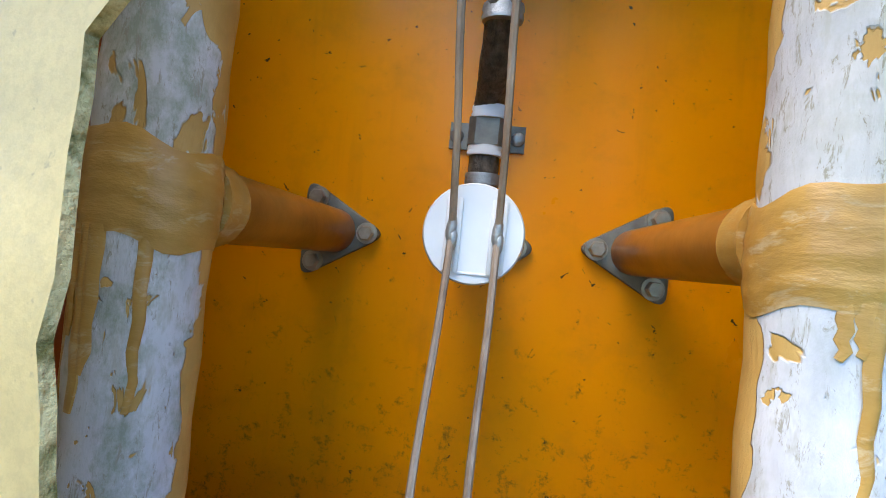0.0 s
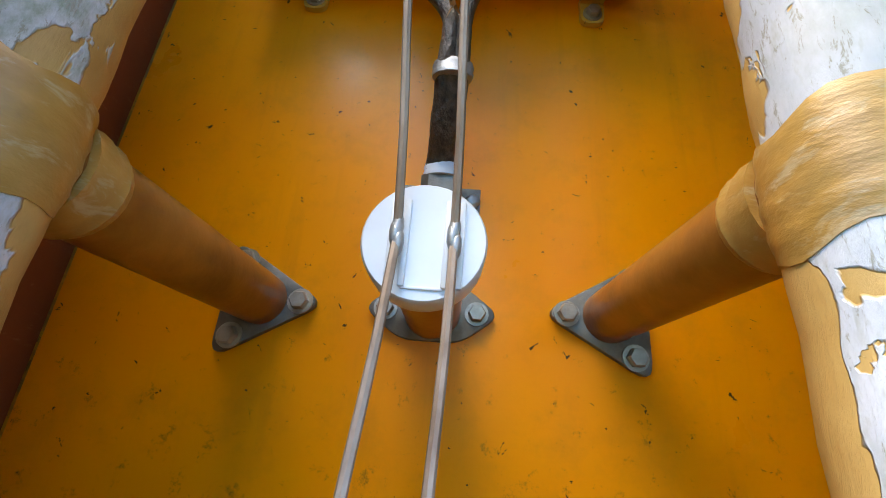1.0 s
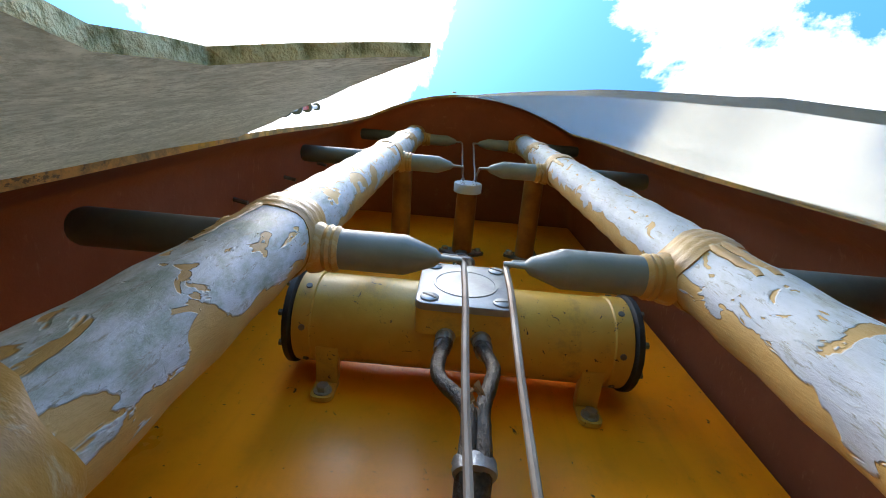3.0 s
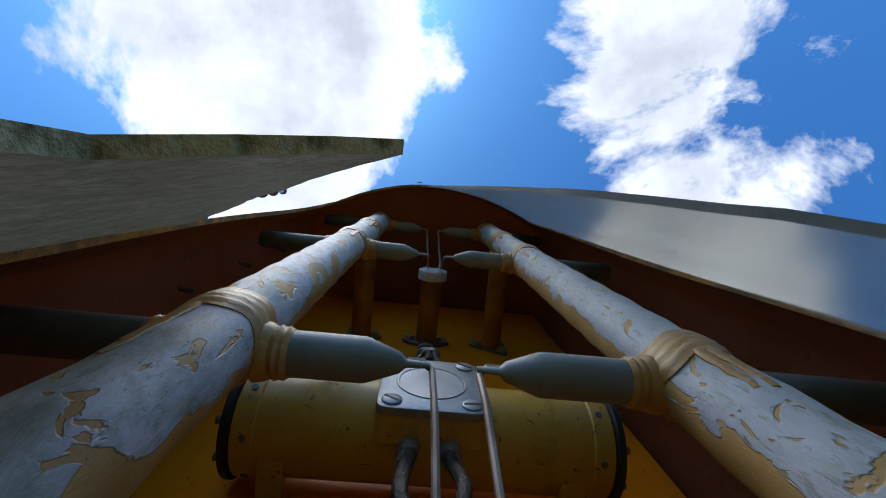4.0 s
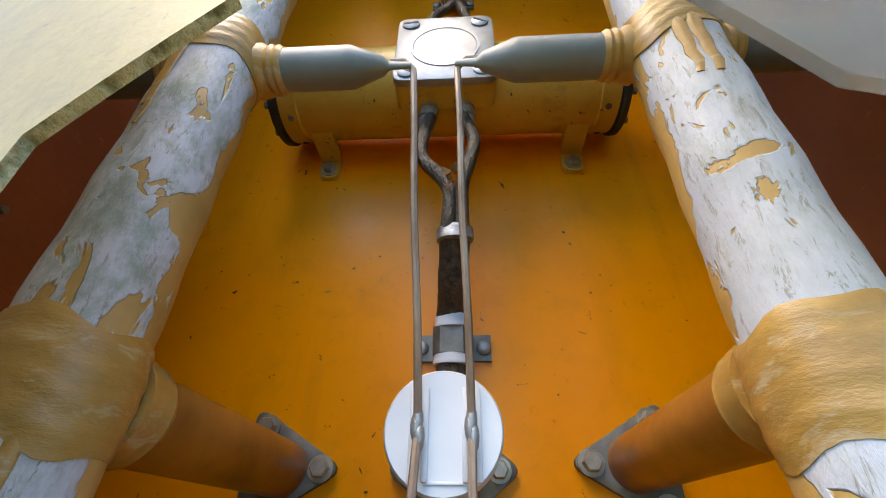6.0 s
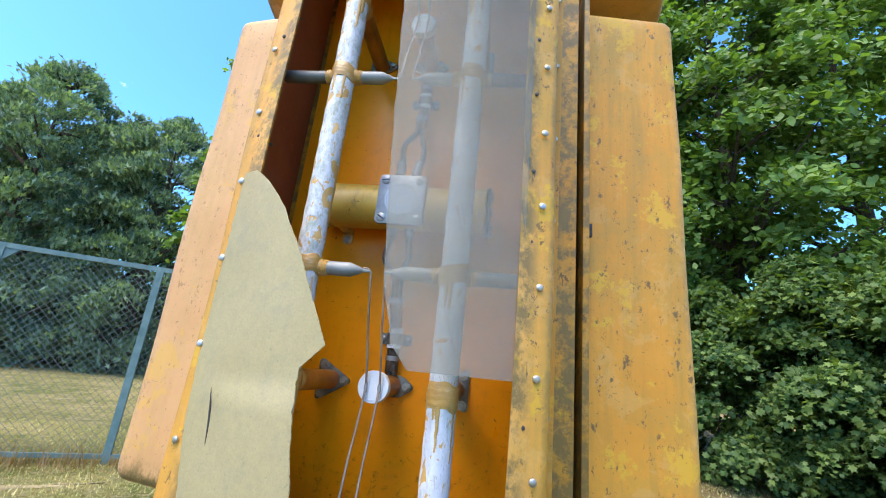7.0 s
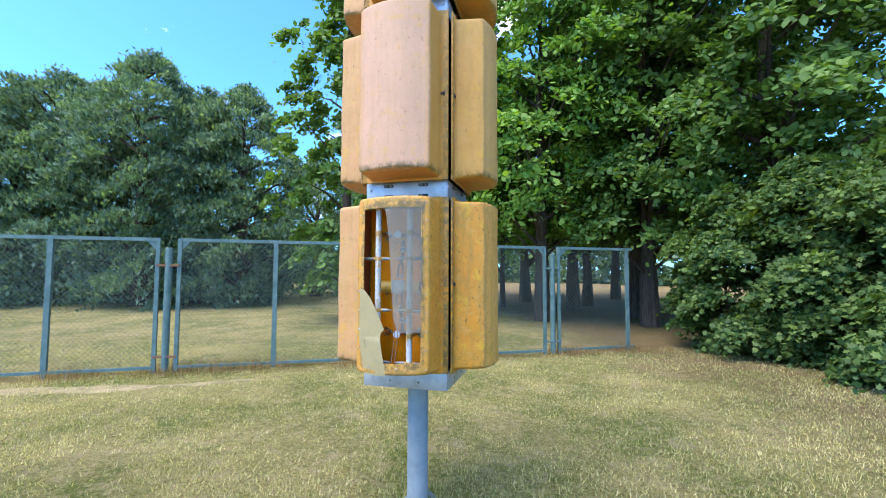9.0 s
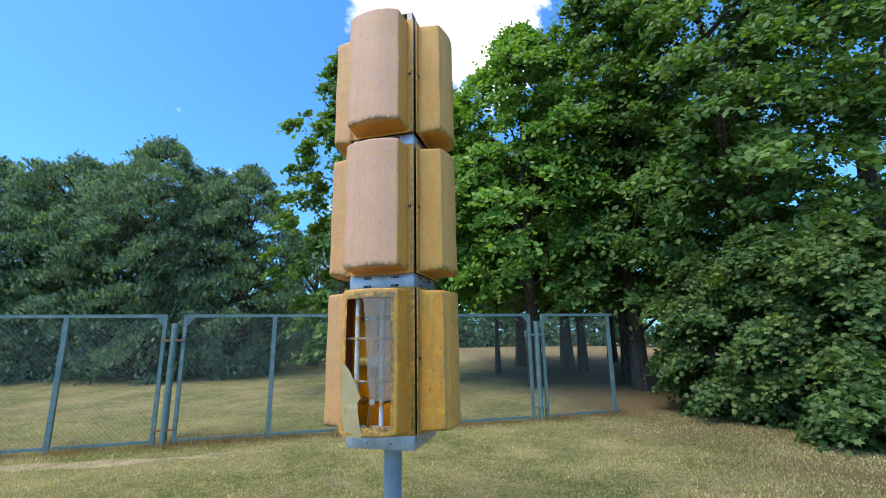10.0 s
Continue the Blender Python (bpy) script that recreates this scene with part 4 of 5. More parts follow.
bm = bmesh.new()
rr = random.Random(8)
for k in range(7):
    p = Vector((0.005 + rr.uniform(-0.003, 0.003), -0.068 + rr.uniform(-0.003, 0.002), DZ - 0.116 + rr.uniform(-0.004, 0.004)))
    q = [p + Vector((rr.uniform(-1, 1), rr.uniform(-1, 1), rr.uniform(-1, 1))) * 0.005 for _ in range(4)]
    bm.faces.new([bm.verts.new(v) for v in q])
tagged(part("dry_leaf_scrap", bm, DEAD_LEAF, None, "", False), "crumpled dry orange leaf scrap caught between the cables", "leaf")

# screw tips that come through the cover's walls
for side in (-1, 1):
    for k in range(8):
        z = ZC - 0.42 + 0.12 * k + 0.01 * side
        bm = bmesh.new()
        rod(bm, (side * 0.219, -0.118, z), (side * 0.203, -0.115, z), 0.0022, seg=8)
        part("screw_tip", bm, STEEL, broken)

# ---------------------------------------------------------------- mast
mast = thing("antenna_mast", "galvanised steel mast on a grey round pole standing in grass", "mast", at=(0, MAST_Y, 0))
TOP = ZC + 2 * PITCH + 0.62


def mast_part(name, bm, mat, parent=None, label=""):
    bmesh.ops.translate(bm, verts=bm.verts, vec=(0, -MAST_Y, 0)) if parent is None else None
    return part(name, bm, mat, parent or mast, label)


bm = bmesh.new()
lathe(bm, (0, MAST_Y, -0.4), (0, 0, 1), [(0, 0.067), (1.2, 0.067)], 36)
mast_part("pole", bm, POLE, label="grey-blue round steel pole")
for k in range(4):
    bm = bmesh.new()
    a = radians(45 + 90 * k)
    pts = [(0.064, -0.3), (0.16, -0.3), (0.16, -0.135), (0.085, -0.065), (0.064, -0.065)]
    f = [[bm.verts.new((r * math.cos(a) - s * math.sin(a), r * math.sin(a) + s * math.cos(a), z)) for r, z in pts] for s in (-0.006, 0.006)]
    bm.faces.new(f[0][::-1]); bm.faces.new(f[1])
    for i in range(5):
        bm.faces.new((f[0][i], f[0][(i + 1) % 5], f[1][(i + 1) % 5], f[1][i]))
    part("fin", bm, POLE, mast, smooth=False)
# four corner angles and the collars between tiers
C = HALF - 0.006
for sx in (-1, 1):
    for sy in (-1, 1):
        bm = bmesh.new()
        x, y = sx * C, MAST_Y + sy * C
        box(bm, (min(x, x - sx * 0.05), min(y, y - sy * 0.005), 0.72), (max(x, x - sx * 0.05), max(y, y - sy * 0.005), TOP), 0.001)
        box(bm, (min(x, x - sx * 0.005), min(y, y - sy * 0.05), 0.72), (max(x, x - sx * 0.005), max(y, y - sy * 0.05), TOP), 0.001)
        mast_part("corner_angle", bm, STEEL, label="dark weathered steel corner angle")
for k, zc in enumerate((ZC - 0.57, ZC + PITCH / 2, ZC + PITCH * 1.5)):
    tall = 0.055 if k else 0.052
    for q in range(4):
        bm = bmesh.new()
        box(bm, (-C - 0.003, MAST_Y - C - 0.008, zc - tall), (C + 0.003, MAST_Y - C - 0.002, zc + tall), 0.0015)
        bmesh.ops.transform(bm, verts=bm.verts, matrix=Matrix.Translation((0, MAST_Y, 0)) @ Matrix.Rotation(radians(90 * q), 4, "Z") @ Matrix.Translation((0, -MAST_Y, 0)))
        col = mast_part("collar_plate", bm, ZINC, label="galvanised collar plate with slots" if k else "galvanised collar plate with bolts")
        m = Matrix.Rotation(radians(90 * q), 4, "Z")
        for s in (-1, 1):
            for dz in ((0.031, -0.034) if k else ()):
                bm = bmesh.new()
                o = s * 0.113
                slab(bm, round_outline([(o - 0.032, zc + dz - 0.010), (o + 0.032, zc + dz - 0.010), (o + 0.032, zc + dz + 0.010), (o - 0.032, zc + dz + 0.010)], 0.009, 4), -C - 0.0075, -C - 0.0095)
                bmesh.ops.transform(bm, verts=bm.verts, matrix=m)
                part("slot", bm, BLACK, col, "dark slotted hole")
            for dx, dz, r in ((0.235, 0.012, 0.0095), (0.098, 0.031, 0.0075), (0.128, 0.031, 0.006), (0.10, -0.034, 0.007)) if k else ((0.205, 0.004, 0.0085), (0.09, -0.012, 0.005)):
                at = m @ Vector((s * dx, -C - 0.008 - (0 if r > 0.009 else 0.0015), zc + dz))
                hex_bolt(col, at, m.to_3x3() @ Vector((0, -1, 0)), r, 0.006 if k else 0.003, ZINC if r > 0.008 else STEEL)
bm = bmesh.new()
box(bm, (-C, MAST_Y - C, 0.715), (C, MAST_Y + C, 0.723), 0.001)
mast_part("base_plate", bm, ZINC)
bm = bmesh.new()
box(bm, (-C, MAST_Y - C, TOP), (C, MAST_Y + C, TOP + 0.008), 0.001)
mast_part("top_plate", bm, ZINC)
bm = bmesh.new()
box(bm, (-0.2, MAST_Y - 0.2, 0.73), (0.2, MAST_Y + 0.2, TOP - 0.01), 0.004)
mast_part("core", bm, BLACK, label="dark steel core")

# ---------------------------------------------------------------- ground
F0, FD = Vector((-6.762, 2.371, 0)), Vector((0.866, 0.500, 0)).normalized()   # the fence's line
FN = Vector((-FD.y, FD.x, 0))


def ground_z(x, y):
    d = (Vector((x, y, 0)) - F0).dot(FN)          # behind the fence: positive
    s = min(max((d + 6.5) / 6.5, 0), 1)
    z = -0.13 - 0.13 * s * s * (3 - 2 * s)
    right = min(max((x - 3.5) / 6.0, 0), 1)
    z -= 0.25 * right * right
    if d > 0:
        z += 0.35 * min(d / 12, 1.5)
    return z + 0.012 * math.sin(x * 1.7 + 1) * math.cos(y * 1.3)


bm = bmesh.new()
axis = [-3000, -800, -250, -120, -70, -45, -32] + [-24 + 0.6 * i for i in range(81)] + [32, 45, 70, 120, 250, 800, 3000]
gv = [[bm.verts.new((x, y, ground_z(max(-40, min(40, x)), max(-40, min(40, y))))) for x in axis] for y in axis]
for i in range(len(axis) - 1):
    for j in range(len(axis) - 1):
        bm.faces.new((gv[i][j], gv[i][j + 1], gv[i + 1][j + 1], gv[i + 1][j]))
tagged(part("ground", bm, LAWN), "dry patchy lawn with straw and bare soil", "lawn", kind="structure")


def soup(name, verts, faces, mat, parent=None, label=""):
    me = bpy.data.meshes.new(name)
    me.from_pydata(verts, [], faces)
    me.materials.append(mat)
    ob = new(name, me)
    if parent is not None:
        ob.parent = parent
    if label:
        ob["label"] = label
    return ob


LOBES = ((0.0, -0.5), (0.14, -0.30), (0.46, -0.22), (0.30, 0.02), (0.50, 0.30), (0.18, 0.26), (0.0, 0.62), (-0.18, 0.26), (-0.50, 0.30), (-0.30, 0.02), (-0.46, -0.22), (-0.14, -0.30))
PLAIN = ((0.0, -0.5), (0.34, -0.05), (0.22, 0.35), (0.0, 0.6), (-0.22, 0.35), (-0.34, -0.05))

SPRIG = ((0.0, -0.5), (0.12, -0.1), (0.36, 0.22), (0.13, 0.14), (0.0, 0.66), (-0.13, 0.14), (-0.36, 0.22), (-0.12, -0.1))


def leaf_cloud(rng, centres, radii, n, size, shape, flat=0.42):
    """n leaves strewn on flattened, drooping sprays; returns vertices and faces."""
    centres, radii = np.asarray(centres, float), np.asarray(radii, float)
    k = rng.choice(len(centres), n, p=radii ** 2 / (radii ** 2).sum())
    c0 = centres[k]
    out_h = c0 * np.array((1, 1, 0))
    out_h /= np.linalg.norm(out_h, axis=1)[:, None] + 1e-6
    d = rng.normal(size=(n, 3)) * 0.5
    d *= (0.45 + 0.55 * rng.random(n))[:, None]
    d[:, 2] *= flat
    d[:, 2] -= 0.45 * (d * out_h).sum(1) + 0.35 * (d[:, 0] ** 2 + d[:, 1] ** 2)
    c = c0 + d * radii[k][:, None]
    nrm = rng.normal(size=(n, 3)) * 0.55 + out_h * 0.55 + np.array((0, 0, 0.75))
    nrm /= np.linalg.norm(nrm, axis=1)[:, None]
    axis_ = np.cross(nrm, rng.normal(size=(n, 3)))
    if shape is SPRIG:                                       # sprays that point up and outwards
        grow = rng.normal(size=(n, 3)) * 0.45 + out_h * 0.6 + np.array((0, 0, 0.8))
        axis_ = np.cross(np.cross(grow, rng.normal(size=(n, 3))), grow)
        nrm = axis_ / (np.linalg.norm(axis_, axis=1)[:, None] + 1e-9)
        axis_ = grow
    axis_ /= np.linalg.norm(axis_, axis=1)[:, None] + 1e-9
    side_ = np.cross(nrm, axis_)
    s = size * rng.uniform(0.55, 1.3, n)[:, None]
    rows = []
    for u, v in shape:
        rows.append(c + side_ * s * u + axis_ * s * v - nrm * s * (0.25 * abs(u) + 0.25 * max(v, 0) ** 2))
    m = len(shape)
    v = np.stack(rows, 1).reshape(-1, 3)
    faces = (np.arange(n) * m)[:, None] + np.arange(m)[None, :]
    return v, faces


def tree(name, x, y, height, spread, crown_from, leaf, n_leaf, size, label, seed, trunk_r=0.2, clumps=60, group="", lobed=False, lumpy=0.14):
    rng = np.random.default_rng(seed)
    z0 = ground_z(x, y) - 0.1
    t = thing(name, label, "bush" if name == "bush" else "tree", group, (x, y, z0))
    bm = bmesh.new()
    rnd = random.Random(seed)
    lean = [(rnd.uniform(-0.15, 0.15) * k / 6, rnd.uniform(-0.15, 0.15) * k / 6, height * 0.86 * k / 6) for k in range(7)]
    sweep(bm, lean, lambda q: trunk_r * (1.25 - 1.13 * q) + (0.25 * trunk_r if q == 0 else 0), 9, wobble=0.06, seed=seed)
    part("trunk", bm, BARK, t)
    cs, rs = [], []
    ph = rng.uniform(0, 6, 4)
    for k in range(clumps):
        q = (k + 0.5) / clumps
        h = crown_from + (height - crown_from) * q
        prof = min(1, 0.55 + q * 2.2) * (1 - max(0, (q - 0.35) / 0.65) ** 2.1) ** 0.6
        a = k * 2.399 + rng.uniform(-0.6, 0.6)
        prof *= 1 + 0.22 * math.sin(2 * a + ph[0]) * math.sin(5 * q + ph[1]) + 0.12 * math.sin(5 * a + 9 * q + ph[2])
        r = spread * prof * (rng.uniform(0.12, 1.0) ** 0.42)
        p = (r * math.cos(a), r * math.sin(a), h + rng.uniform(-0.3, 0.3))
        cs.append(p)
        rs.append(spread * lumpy * rng.uniform(0.75, 1.7) + 0.12)
        if k % 7 == 0 and r > 0.3:
            limbs = bmesh.new()
            base = (0, 0, max(0.3, h - r * 0.6))
            mid = (p[0] * 0.5, p[1] * 0.5, (base[2] + p[2]) / 2 + 0.10 * r)
            sweep(limbs, [base, mid, p], lambda w: trunk_r * 0.30 * (1.1 - w), 5)
            part("limb", limbs, BARK, t)
    v, f = leaf_cloud(rng, cs, rs, n_leaf, size, LOBES if lobed else SPRIG if crown_from < 1 else PLAIN)
    soup("crown", v.tolist(), f.tolist(), leaf, t)
    return t


def at_view(px, depth, yaw_axis=(-0.2645, 0.9644), eye=(0.906, -2.400)):
    u = (px - 784) / 757 * depth
    return eye[0] + yaw_axis[0] * depth + yaw_axis[1] * u, eye[1] + yaw_axis[1] * depth - yaw_axis[0] * u

# ---------------------------------------------------------------- trees
TREES = [
    # bearing, depth, height, spread, crown from, leaf, leaves, size, seed, trunk, clumps
    ("tree", -90, 17, 9.3, 3.6, 0.2, LEAF_DARK, 26000, 0.20, 11, 0.2, 240),
    ("tree", 90, 18, 9.8, 3.4, 0.2, LEAF_DARK, 30000, 0.20, 12, 0.25, 260),
    ("tree", 245, 17, 10.2, 3.0, 0.2, LEAF_DARK, 32000, 0.20, 13, 0.25, 260),
    ("tree", 425, 18, 9.2, 2.7, 0.2, LEAF_DARK, 30000, 0.20, 14, 0.25, 240),
    ("tree", 330, 22, 10.4, 3.4, 0.2, LEAF_DARK, 20000, 0.22, 15, 0.25, 200),
    ("tree", 560, 23, 7.5, 3.4, 0.2, LEAF_DARK, 14000, 0.24, 24, 0.25, 160),
    ("tree", 165, 19, 10.0, 3.0, 0.2, LEAF_DARK, 22000, 0.20, 51, 0.25, 200),
    ("tree", 350, 18.5, 9.3, 2.8, 0.2, LEAF_DARK, 22000, 0.20, 52, 0.25, 200),
    ("tree", 15, 18, 9.2, 3.0, 0.2, LEAF_DARK, 18000, 0.20, 53, 0.25, 180),
    ("linden", 612, 13.5, 12.2, 2.0, 1.3, LEAF_MID, 22000, 0.17, 16, 0.16, 170),
    ("maple", 800, 16, 11.8, 3.0, 3.0, LEAF_LIGHT, 28000, 0.19, 17, 0.2, 220),
    ("maple", 960, 14, 13.2, 3.2, 2.9, LEAF_LIGHT, 34000, 0.18, 18, 0.2, 260),
    ("maple", 1150, 13, 14.5, 3.4, 2.6, LEAF_MID, 40000, 0.18, 19, 0.2, 280),
    ("maple", 1370, 11.5, 15.5, 3.6, 2.1, LEAF_MID, 44000, 0.17, 20, 0.28, 300),
    ("maple", 1650, 10.5, 15.5, 3.8, 1.5, LEAF_MID, 40000, 0.17, 21, 0.28, 280),
    ("maple", 930, 21, 11, 3.8, 3.2, LEAF_DARK, 18000, 0.24, 22, 0.22, 160),
    ("maple", 1090, 23, 12, 4.0, 3.2, LEAF_DARK, 18000, 0.24, 25, 0.2, 160),
    ("maple", 1260, 19, 13, 4.2, 2.9, LEAF_DARK, 22000, 0.22, 23, 0.25, 180),
    ("maple", 890, 18, 9.5, 2.6, 3.4, LEAF_MID, 10000, 0.22, 41, 0.10, 90),
    ("maple", 925, 24, 10, 3.0, 3.0, LEAF_MID, 10000, 0.24, 42, 0.12, 90),
    ("maple", 1015, 17, 10, 2.6, 3.2, LEAF_MID, 10000, 0.22, 43, 0.22, 90),
    ("maple", 1040, 19, 10, 2.6, 3.2, LEAF_MID, 10000, 0.22, 44, 0.18, 90),
    ("maple", 1130, 15, 11, 2.6, 3.0, LEAF_MID, 12000, 0.20, 45, 0.24, 90),
]
LABELS = {"tree": "broad dark green tree with leaves down to the grass",
          "linden": "slim light green tree behind the fence", "maple": "tall leafy maple with a dark trunk"}
for name, px, depth, hgt, spread, low, leaf, n, size, seed, tr, cl in TREES:
    x, y = at_view(px, depth)
    tree("tree", x, y, hgt, spread, low, leaf, n, size, LABELS[name], seed, tr, cl, group="trees round the lawn")

# ---------------------------------------------------------------- bushes
for px, depth, hgt, spread, n, seed in ((1290, 9.3, 3.4, 1.15, 15000, 31), (1440, 8.1, 3.9, 1.35, 22000, 32), (1590, 7.0, 3.8, 1.3, 20000, 33), (1600, 6.0, 1.15, 0.75, 5000, 34), (1760, 6.3, 3.2, 1.2, 10000, 35)):
    x, y = at_view(px, depth)
    tree("bush", x, y, hgt, spread, 0.12, LEAF_BUSH, int(n * 1.5), 0.105, "dense green maple bush reaching down to the grass", seed, 0.04, 90, group="bushes beside the fence", lobed=True, lumpy=0.17)

# far belt of trees across the next lawn
rng = np.random.default_rng(77)
cs, rs = [], []
for k in range(420):
    a = radians(-70 + 140 * k / 420)
    r = 62 + rng.uniform(-6, 6)
    top = 8 + 3 * math.sin(k * 0.21) + 2 * math.sin(k * 0.057)
    for h in (0.10, 0.4, 0.7, 1.0):
        cs.append((r * math.sin(a), r * math.cos(a), 0.3 + top * h))
        rs.append(rng.uniform(1.6, 2.8))
v, f = leaf_cloud(rng, cs, rs, 45000, 0.75, PLAIN, 0.8)
tagged(soup("far_trees", v.tolist(), f.tolist(), LEAF_DARK), "distant belt of dark green trees", "trees", kind="stuff")

# ---------------------------------------------------------------- fence
fence = thing("fence", "green-painted steel fence with gates and diamond wire mesh", "fence", at=tuple(F0))


def on_fence(s, off=0.0):
    p = F0 + FD * s + FN * off
    return Vector((p.x, p.y, ground_z(p.x, p.y)))


def fence_part(name, bm, mat, label="", smooth=True):
    bmesh.ops.translate(bm, verts=bm.verts, vec=-F0)
    return part(name, bm, mat, fence, label, smooth)


FTOP = 1.94


def bar(bm, a, b, w, d):
    """A square bar from a to b; w along the fence or across its length, d through it."""
    a, b = Vector(a), Vector(b)
    t = (b - a).normalized()
    n = FN
    s = t.cross(n).normalized()
    q = [[bm.verts.new(p + s * (i * w / 2) + n * (j * d / 2)) for i, j in ((-1, -1), (1, -1), (1, 1), (-1, 1))] for p in (a, b)]
    for i in range(4):
        bm.faces.new((q[0][i], q[0][(i + 1) % 4], q[1][(i + 1) % 4], q[1][i]))
    bm.faces.new(q[0][::-1])
    bm.faces.new(q[1])
    bmesh.ops.recalc_face_normals(bm, faces=bm.faces)
    return bm


def upright(s, w=0.06, top=FTOP, round_=False, name="post"):
    p = on_fence(s)
    bm = bmesh.new()
    if round_:
        rod(bm, (p.x, p.y, p.z - 0.2), (p.x, p.y, top), w / 2, seg=16)
    else:
        bar(bm, (p.x, p.y, p.z - (0.2 if name == "post" else -0.06)), (p.x, p.y, top), w, 0.05)
    return fence_part(name, bm, FENCE, smooth=round_)


for s in (-3.6, -1.75, 0.01, 3.31, 6.0, 10.47):
    upright(s, 0.075)
for s in (1.49, 1.81, 8.5, 8.82):
    upright(s, 0.06)
for s in (1.65, 8.68):
    upright(s, 0.11, FTOP - 0.16, True)
for a, b in ((-5.4, 1.48), (1.82, 8.5), (8.86, 10.6)):
    for z in (FTOP - 0.025, None):
        bm = bmesh.new()
        pa, pb = on_fence(a), on_fence(b)
        za, zb = (z, z) if z else (pa.z + 0.08, pb.z + 0.08)
        bar(bm, (pa.x, pa.y, za), (pb.x, pb.y, zb), 0.055 if z else 0.045, 0.045)
        fence_part("rail", bm, FENCE, smooth=False)
for s, sg in ((1.48, -1), (1.82, 1), (8.5, -1), (8.86, 1)):
    bm = bmesh.new()
    p = on_fence(s)
    q = [(0, FTOP - 0.05), (sg * 0.15, FTOP - 0.05), (0, FTOP - 0.22)]
    f = [[bm.verts.new((p.x + FD.x * u + FN.x * o, p.y + FD.y * u + FN.y * o, z)) for u, z in q] for o in (-0.012, 0.012)]
    bm.faces.new(f[0]); bm.faces.new(f[1][::-1])
    for i in range(3):
        bm.faces.new((f[0][i], f[1][i], f[1][(i + 1) % 3], f[0][(i + 1) % 3]))
    bmesh.ops.recalc_face_normals(bm, faces=bm.faces)
    fence_part("gusset", bm, FENCE, smooth=False)
for a, b, m in ((1.48, 1.82, RUST), (8.5, 8.86, FENCE)):
    for z in (FTOP - 0.45, 0.0):
        bm = bmesh.new()
        pa, pb = on_fence(a, -0.03), on_fence(b, -0.03)
        bar(bm, (pa.x, pa.y, z), (pb.x, pb.y, z), 0.035, 0.03)
        fence_part("hinge", bm, m, smooth=False)
# wire mesh: thin three-sided wires along both diagonals
verts, faces = [], []
GAP, RW = 0.082, 0.0024
for a, b in ((-5.4, 1.48), (1.82, 8.5), (8.86, 10.45)):
    lo = min(on_fence(a).z, on_fence(b).z) + 0.08
    H = FTOP - 0.05 - lo
    n = int((b - a + H) / GAP)
    for sg in (1, -1):
        for k in range(n):
            s0 = a - H + k * GAP if sg == 1 else a + k * GAP
            u0, u1 = s0, s0 + sg * H
            z0, z1 = lo, lo + H
            p = [(u0, z0), (u1, z1)]
            q = []
            t0, t1 = 0.0, 1.0
            for lim, sign in ((a, 1), (b, -1)):
                f0, f1 = (u0 - lim) * sign, (u1 - lim) * sign
                if f0 < 0 and f1 < 0:
                    t0, t1 = 1, 0
                elif f0 < 0:
                    t0 = max(t0, -f0 / (f1 - f0))
                elif f1 < 0:
                    t1 = min(t1, f0 / (f0 - f1))
            if t1 - t0 < 0.02:
                continue
            base = len(verts)
            for t in (t0, t1):
                u, z = u0 + (u1 - u0) * t, z0 + (z1 - z0) * t
                for c in range(3):
                    an = 2.094 * c
                    o = RW * math.cos(an) + 0.002 * sg
                    w = RW * math.sin(an)
                    verts.append((FD.x * (u - sg * w * 0.7) + FN.x * o, FD.y * (u - sg * w * 0.7) + FN.y * o, z + w * 0.7))
            for c in range(3):
                faces.append((base + c, base + (c + 1) % 3, base + 3 + (c + 1) % 3, base + 3 + c))
tagged(soup("wire_mesh", verts, faces, FENCE_WIRE, fence, "diamond wire mesh"), kind="stuff")

# ---------------------------------------------------------------- television tower
tower = thing("television_tower", "tall concrete tower with dark round platform and red-white antenna", "tower", at=(-66.5, 7.7, 0))
for name, prof, mat in (("shaft", [(-1, 6.0), (60, 4.4), (108, 3.9)], CONCRETE), ("platform", [(101, 4.2), (104, 9.0), (106.5, 12.6), (109, 13.4), (112, 13.2), (115, 8), (118, 4)], DISH),
                        ("upper_shaft", [(117, 2.2), (150, 1.8)], CONCRETE)):
    bm = bmesh.new()
    lathe(bm, (0, 0, 0), (0, 0, 1), prof, 48)
    part(name, bm, mat, tower)
for k in range(6):
    bm = bmesh.new()
    z = 128 + 13.0 * k
    r = 2.3 - 0.28 * k
    lathe(bm, (0, 0, z), (0, 0, 1), [(0, r), (13.0, r * 0.93)], 20)
    part("antenna_section", bm, MAST_RED if k % 2 == 0 else MAST_WHITE, tower)
    bm = bmesh.new()
    lathe(bm, (0, 0, z + 11.8), (0, 0, 1), [(0, r), (0.2, r * 1.9), (1.4, r * 1.9), (1.6, r)], 20)
    part("ring", bm, DISH, tower)

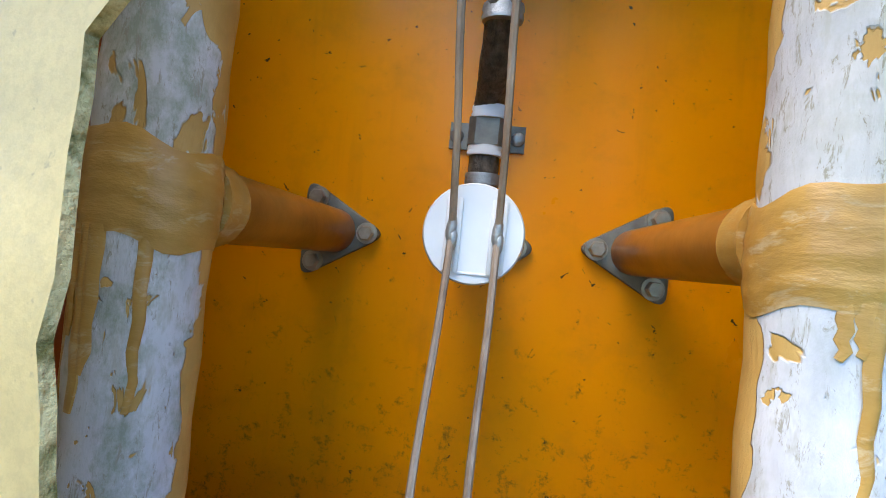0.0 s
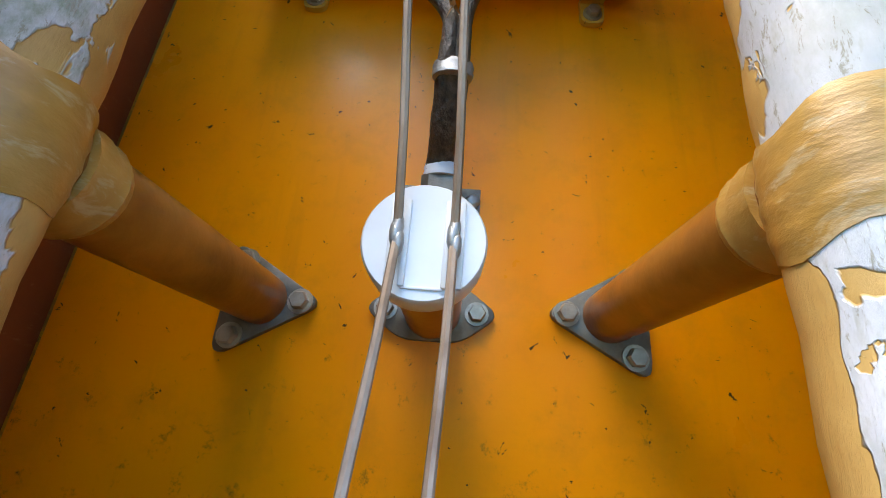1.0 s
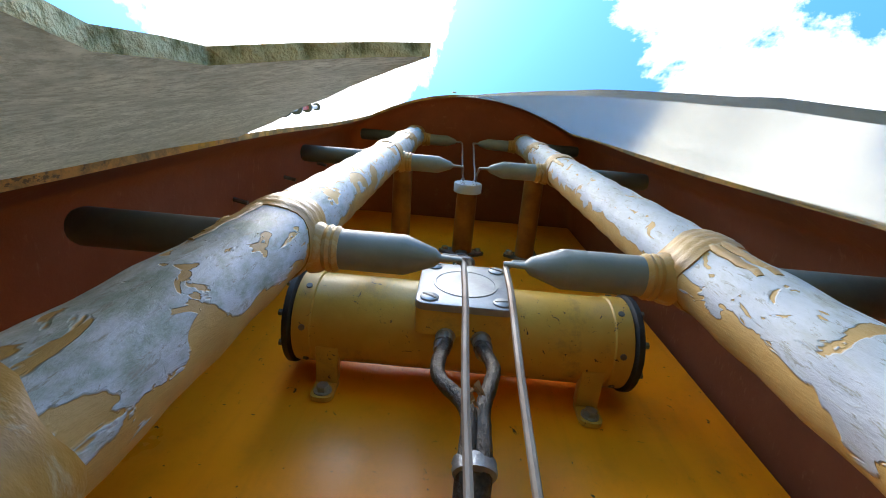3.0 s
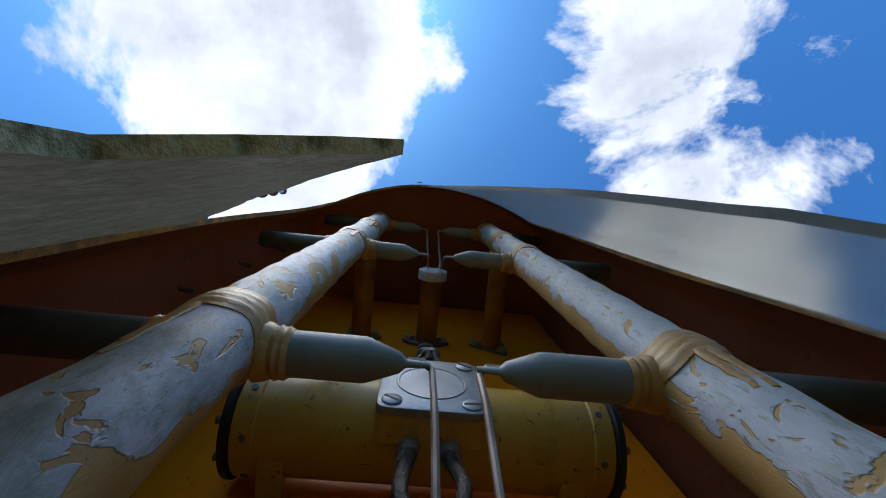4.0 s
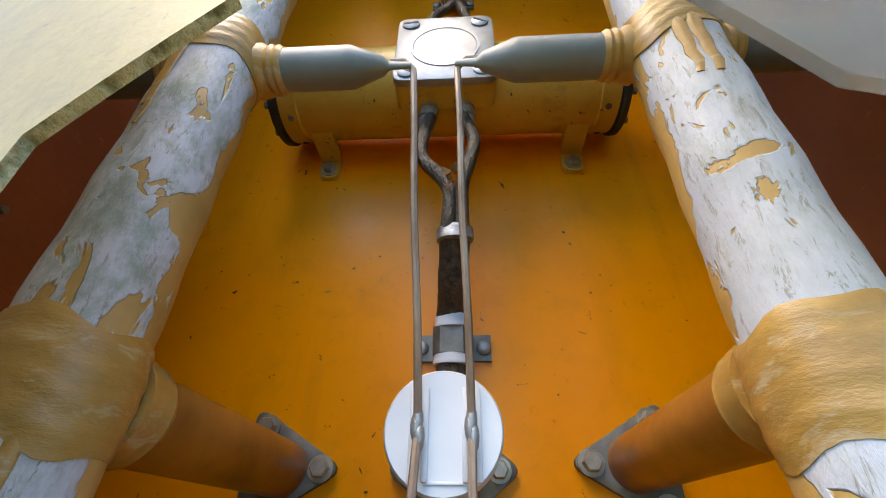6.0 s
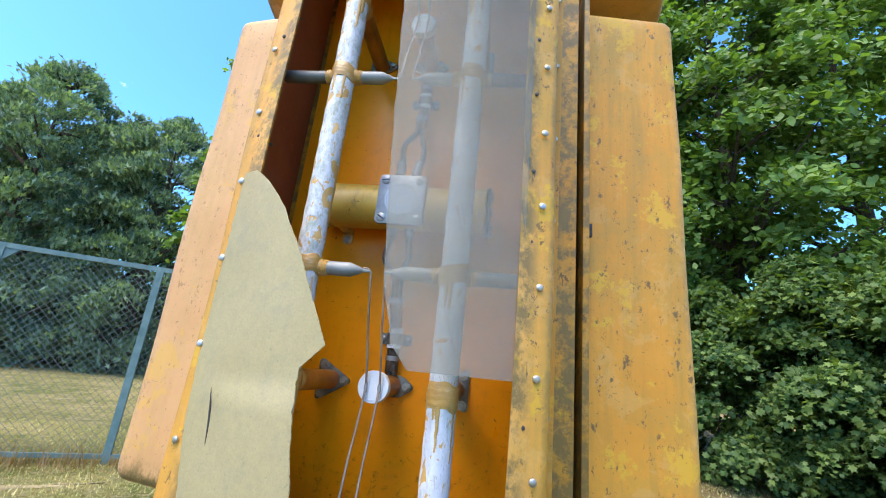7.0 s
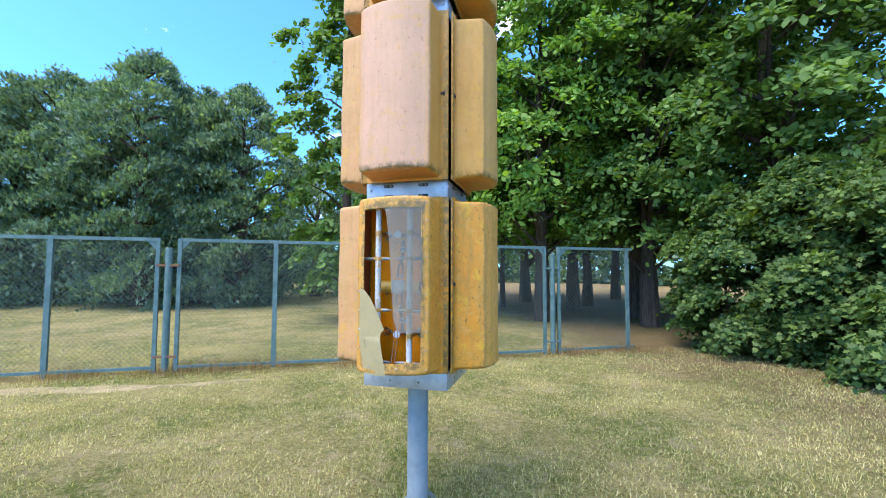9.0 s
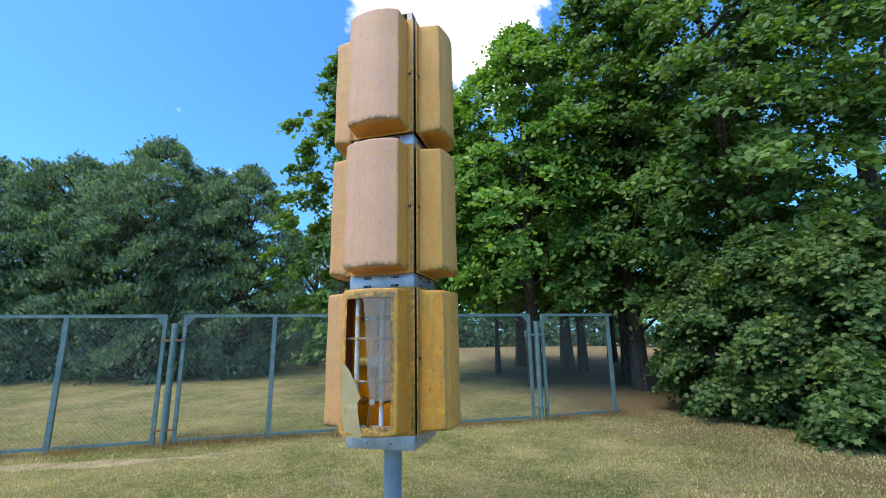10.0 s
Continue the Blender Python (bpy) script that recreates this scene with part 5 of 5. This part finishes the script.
# ---------------------------------------------------------------- grass blades on the near lawn
rng = np.random.default_rng(5)
n = 240000
u, w = rng.uniform(0, 1, n), rng.uniform(-1, 1, n)
dep = 1.2 + 8.3 * u ** 1.25
gx = 0.95 - 0.283 * dep + 0.959 * w * (0.6 + 1.08 * dep)
gy = -2.37 + 0.959 * dep + 0.283 * w * (0.6 + 1.08 * dep)
patch = np.sin(gx * 1.9 + 1.3 * np.sin(gy * 1.1)) * np.sin(gy * 2.3 + 0.7 * gx) + 0.5 * np.sin(gx * 5.1) * np.sin(gy * 4.7)
keep = patch + rng.normal(size=n) * 0.6 > -0.6
gx, gy, dep = gx[keep], gy[keep], dep[keep]
n = len(gx)
hgt = rng.uniform(0.010, 0.036, n) * (1 + 0.9 * (rng.random(n) > 0.96))
hgt *= 1 + 2.4 * np.exp(-((gx ** 2 + (gy - MAST_Y) ** 2) / 0.05))          # longer round the pole, where no mower reaches
ang = rng.uniform(0, 6.283, n)
lean = rng.uniform(0.2, 1.3, n) * hgt
wid = rng.uniform(0.0018, 0.0038, n) * (0.8 + 0.17 * dep)
gz = np.array([ground_z(a, b) for a, b in zip(gx, gy)])
ca, sa = np.cos(ang), np.sin(ang)
base = np.stack((gx, gy, gz - 0.004), 1)
sd = np.stack((-sa * wid, ca * wid, 0 * wid), 1)
tip = base + np.stack((ca * lean, sa * lean, hgt), 1)
v = np.stack((base - sd, base + sd, tip), 1).reshape(-1, 3)
f = np.arange(n * 3).reshape(-1, 3)
tagged(soup("grass", v.tolist(), f.tolist(), STRAW), "short dry and green grass blades", "grass", kind="stuff")

# trodden track in front of the fence
bm = bmesh.new()
prev = None
for k in range(61):
    s = -6.0 + 9.5 * k / 60
    mid = -0.75 - 0.25 * math.sin(s * 0.9) - max(0, -s) * 0.05
    half = (0.22 + 0.09 * math.sin(s * 2.3) + 0.06 * math.sin(s * 5.1 + 1)) * (1 if s < 2 else max(0.05, (3.5 - s) / 1.5))
    row = []
    for q in range(7):
        off = mid + half * (q / 3 - 1) + 0.03 * math.sin(s * 9 + q * 2)
        p = F0 + FD * s + FN * off
        row.append(bm.verts.new((p.x, p.y, ground_z(p.x, p.y) + 0.008 - 0.016 * (abs(q - 3) / 3) ** 3)))
    if prev:
        for q in range(6):
            bm.faces.new((prev[q], row[q], row[q + 1], prev[q + 1]))
    prev = row
bmesh.ops.recalc_face_normals(bm, faces=bm.faces)
tagged(part("path", bm, SOIL), "trodden bare track with dry grass along the fence", "track", kind="structure")

# dry weeds along the foot of the fence
rng = np.random.default_rng(15)
n = 9000
s = rng.uniform(-5.4, 11.5, n)
o = rng.normal(size=n) * 0.22 - 0.05
px_, py_ = F0.x + FD.x * s + FN.x * o, F0.y + FD.y * s + FN.y * o
clump = 0.5 + 0.5 * np.sin(s * 3.1 + 1.7 * np.sin(s * 1.3))
hgt = rng.uniform(0.04, 0.16, n) * (0.5 + 1.1 * clump)
ang = rng.uniform(0, 6.283, n)
lean = rng.uniform(0.1, 0.8, n) * hgt
wid = rng.uniform(0.003, 0.007, n)
base = np.stack((px_, py_, np.array([ground_z(a, b) for a, b in zip(px_, py_)]) - 0.01), 1)
sd = np.stack((-np.sin(ang) * wid, np.cos(ang) * wid, 0 * wid), 1)
tip = base + np.stack((np.cos(ang) * lean, np.sin(ang) * lean, hgt), 1)
v = np.stack((base - sd, base + sd, tip), 1).reshape(-1, 3)
tagged(soup("dry_weeds", v.tolist(), np.arange(n * 3).reshape(-1, 3).tolist(), WEED), "dry brownish weeds along the foot of the fence", "weeds", kind="stuff")
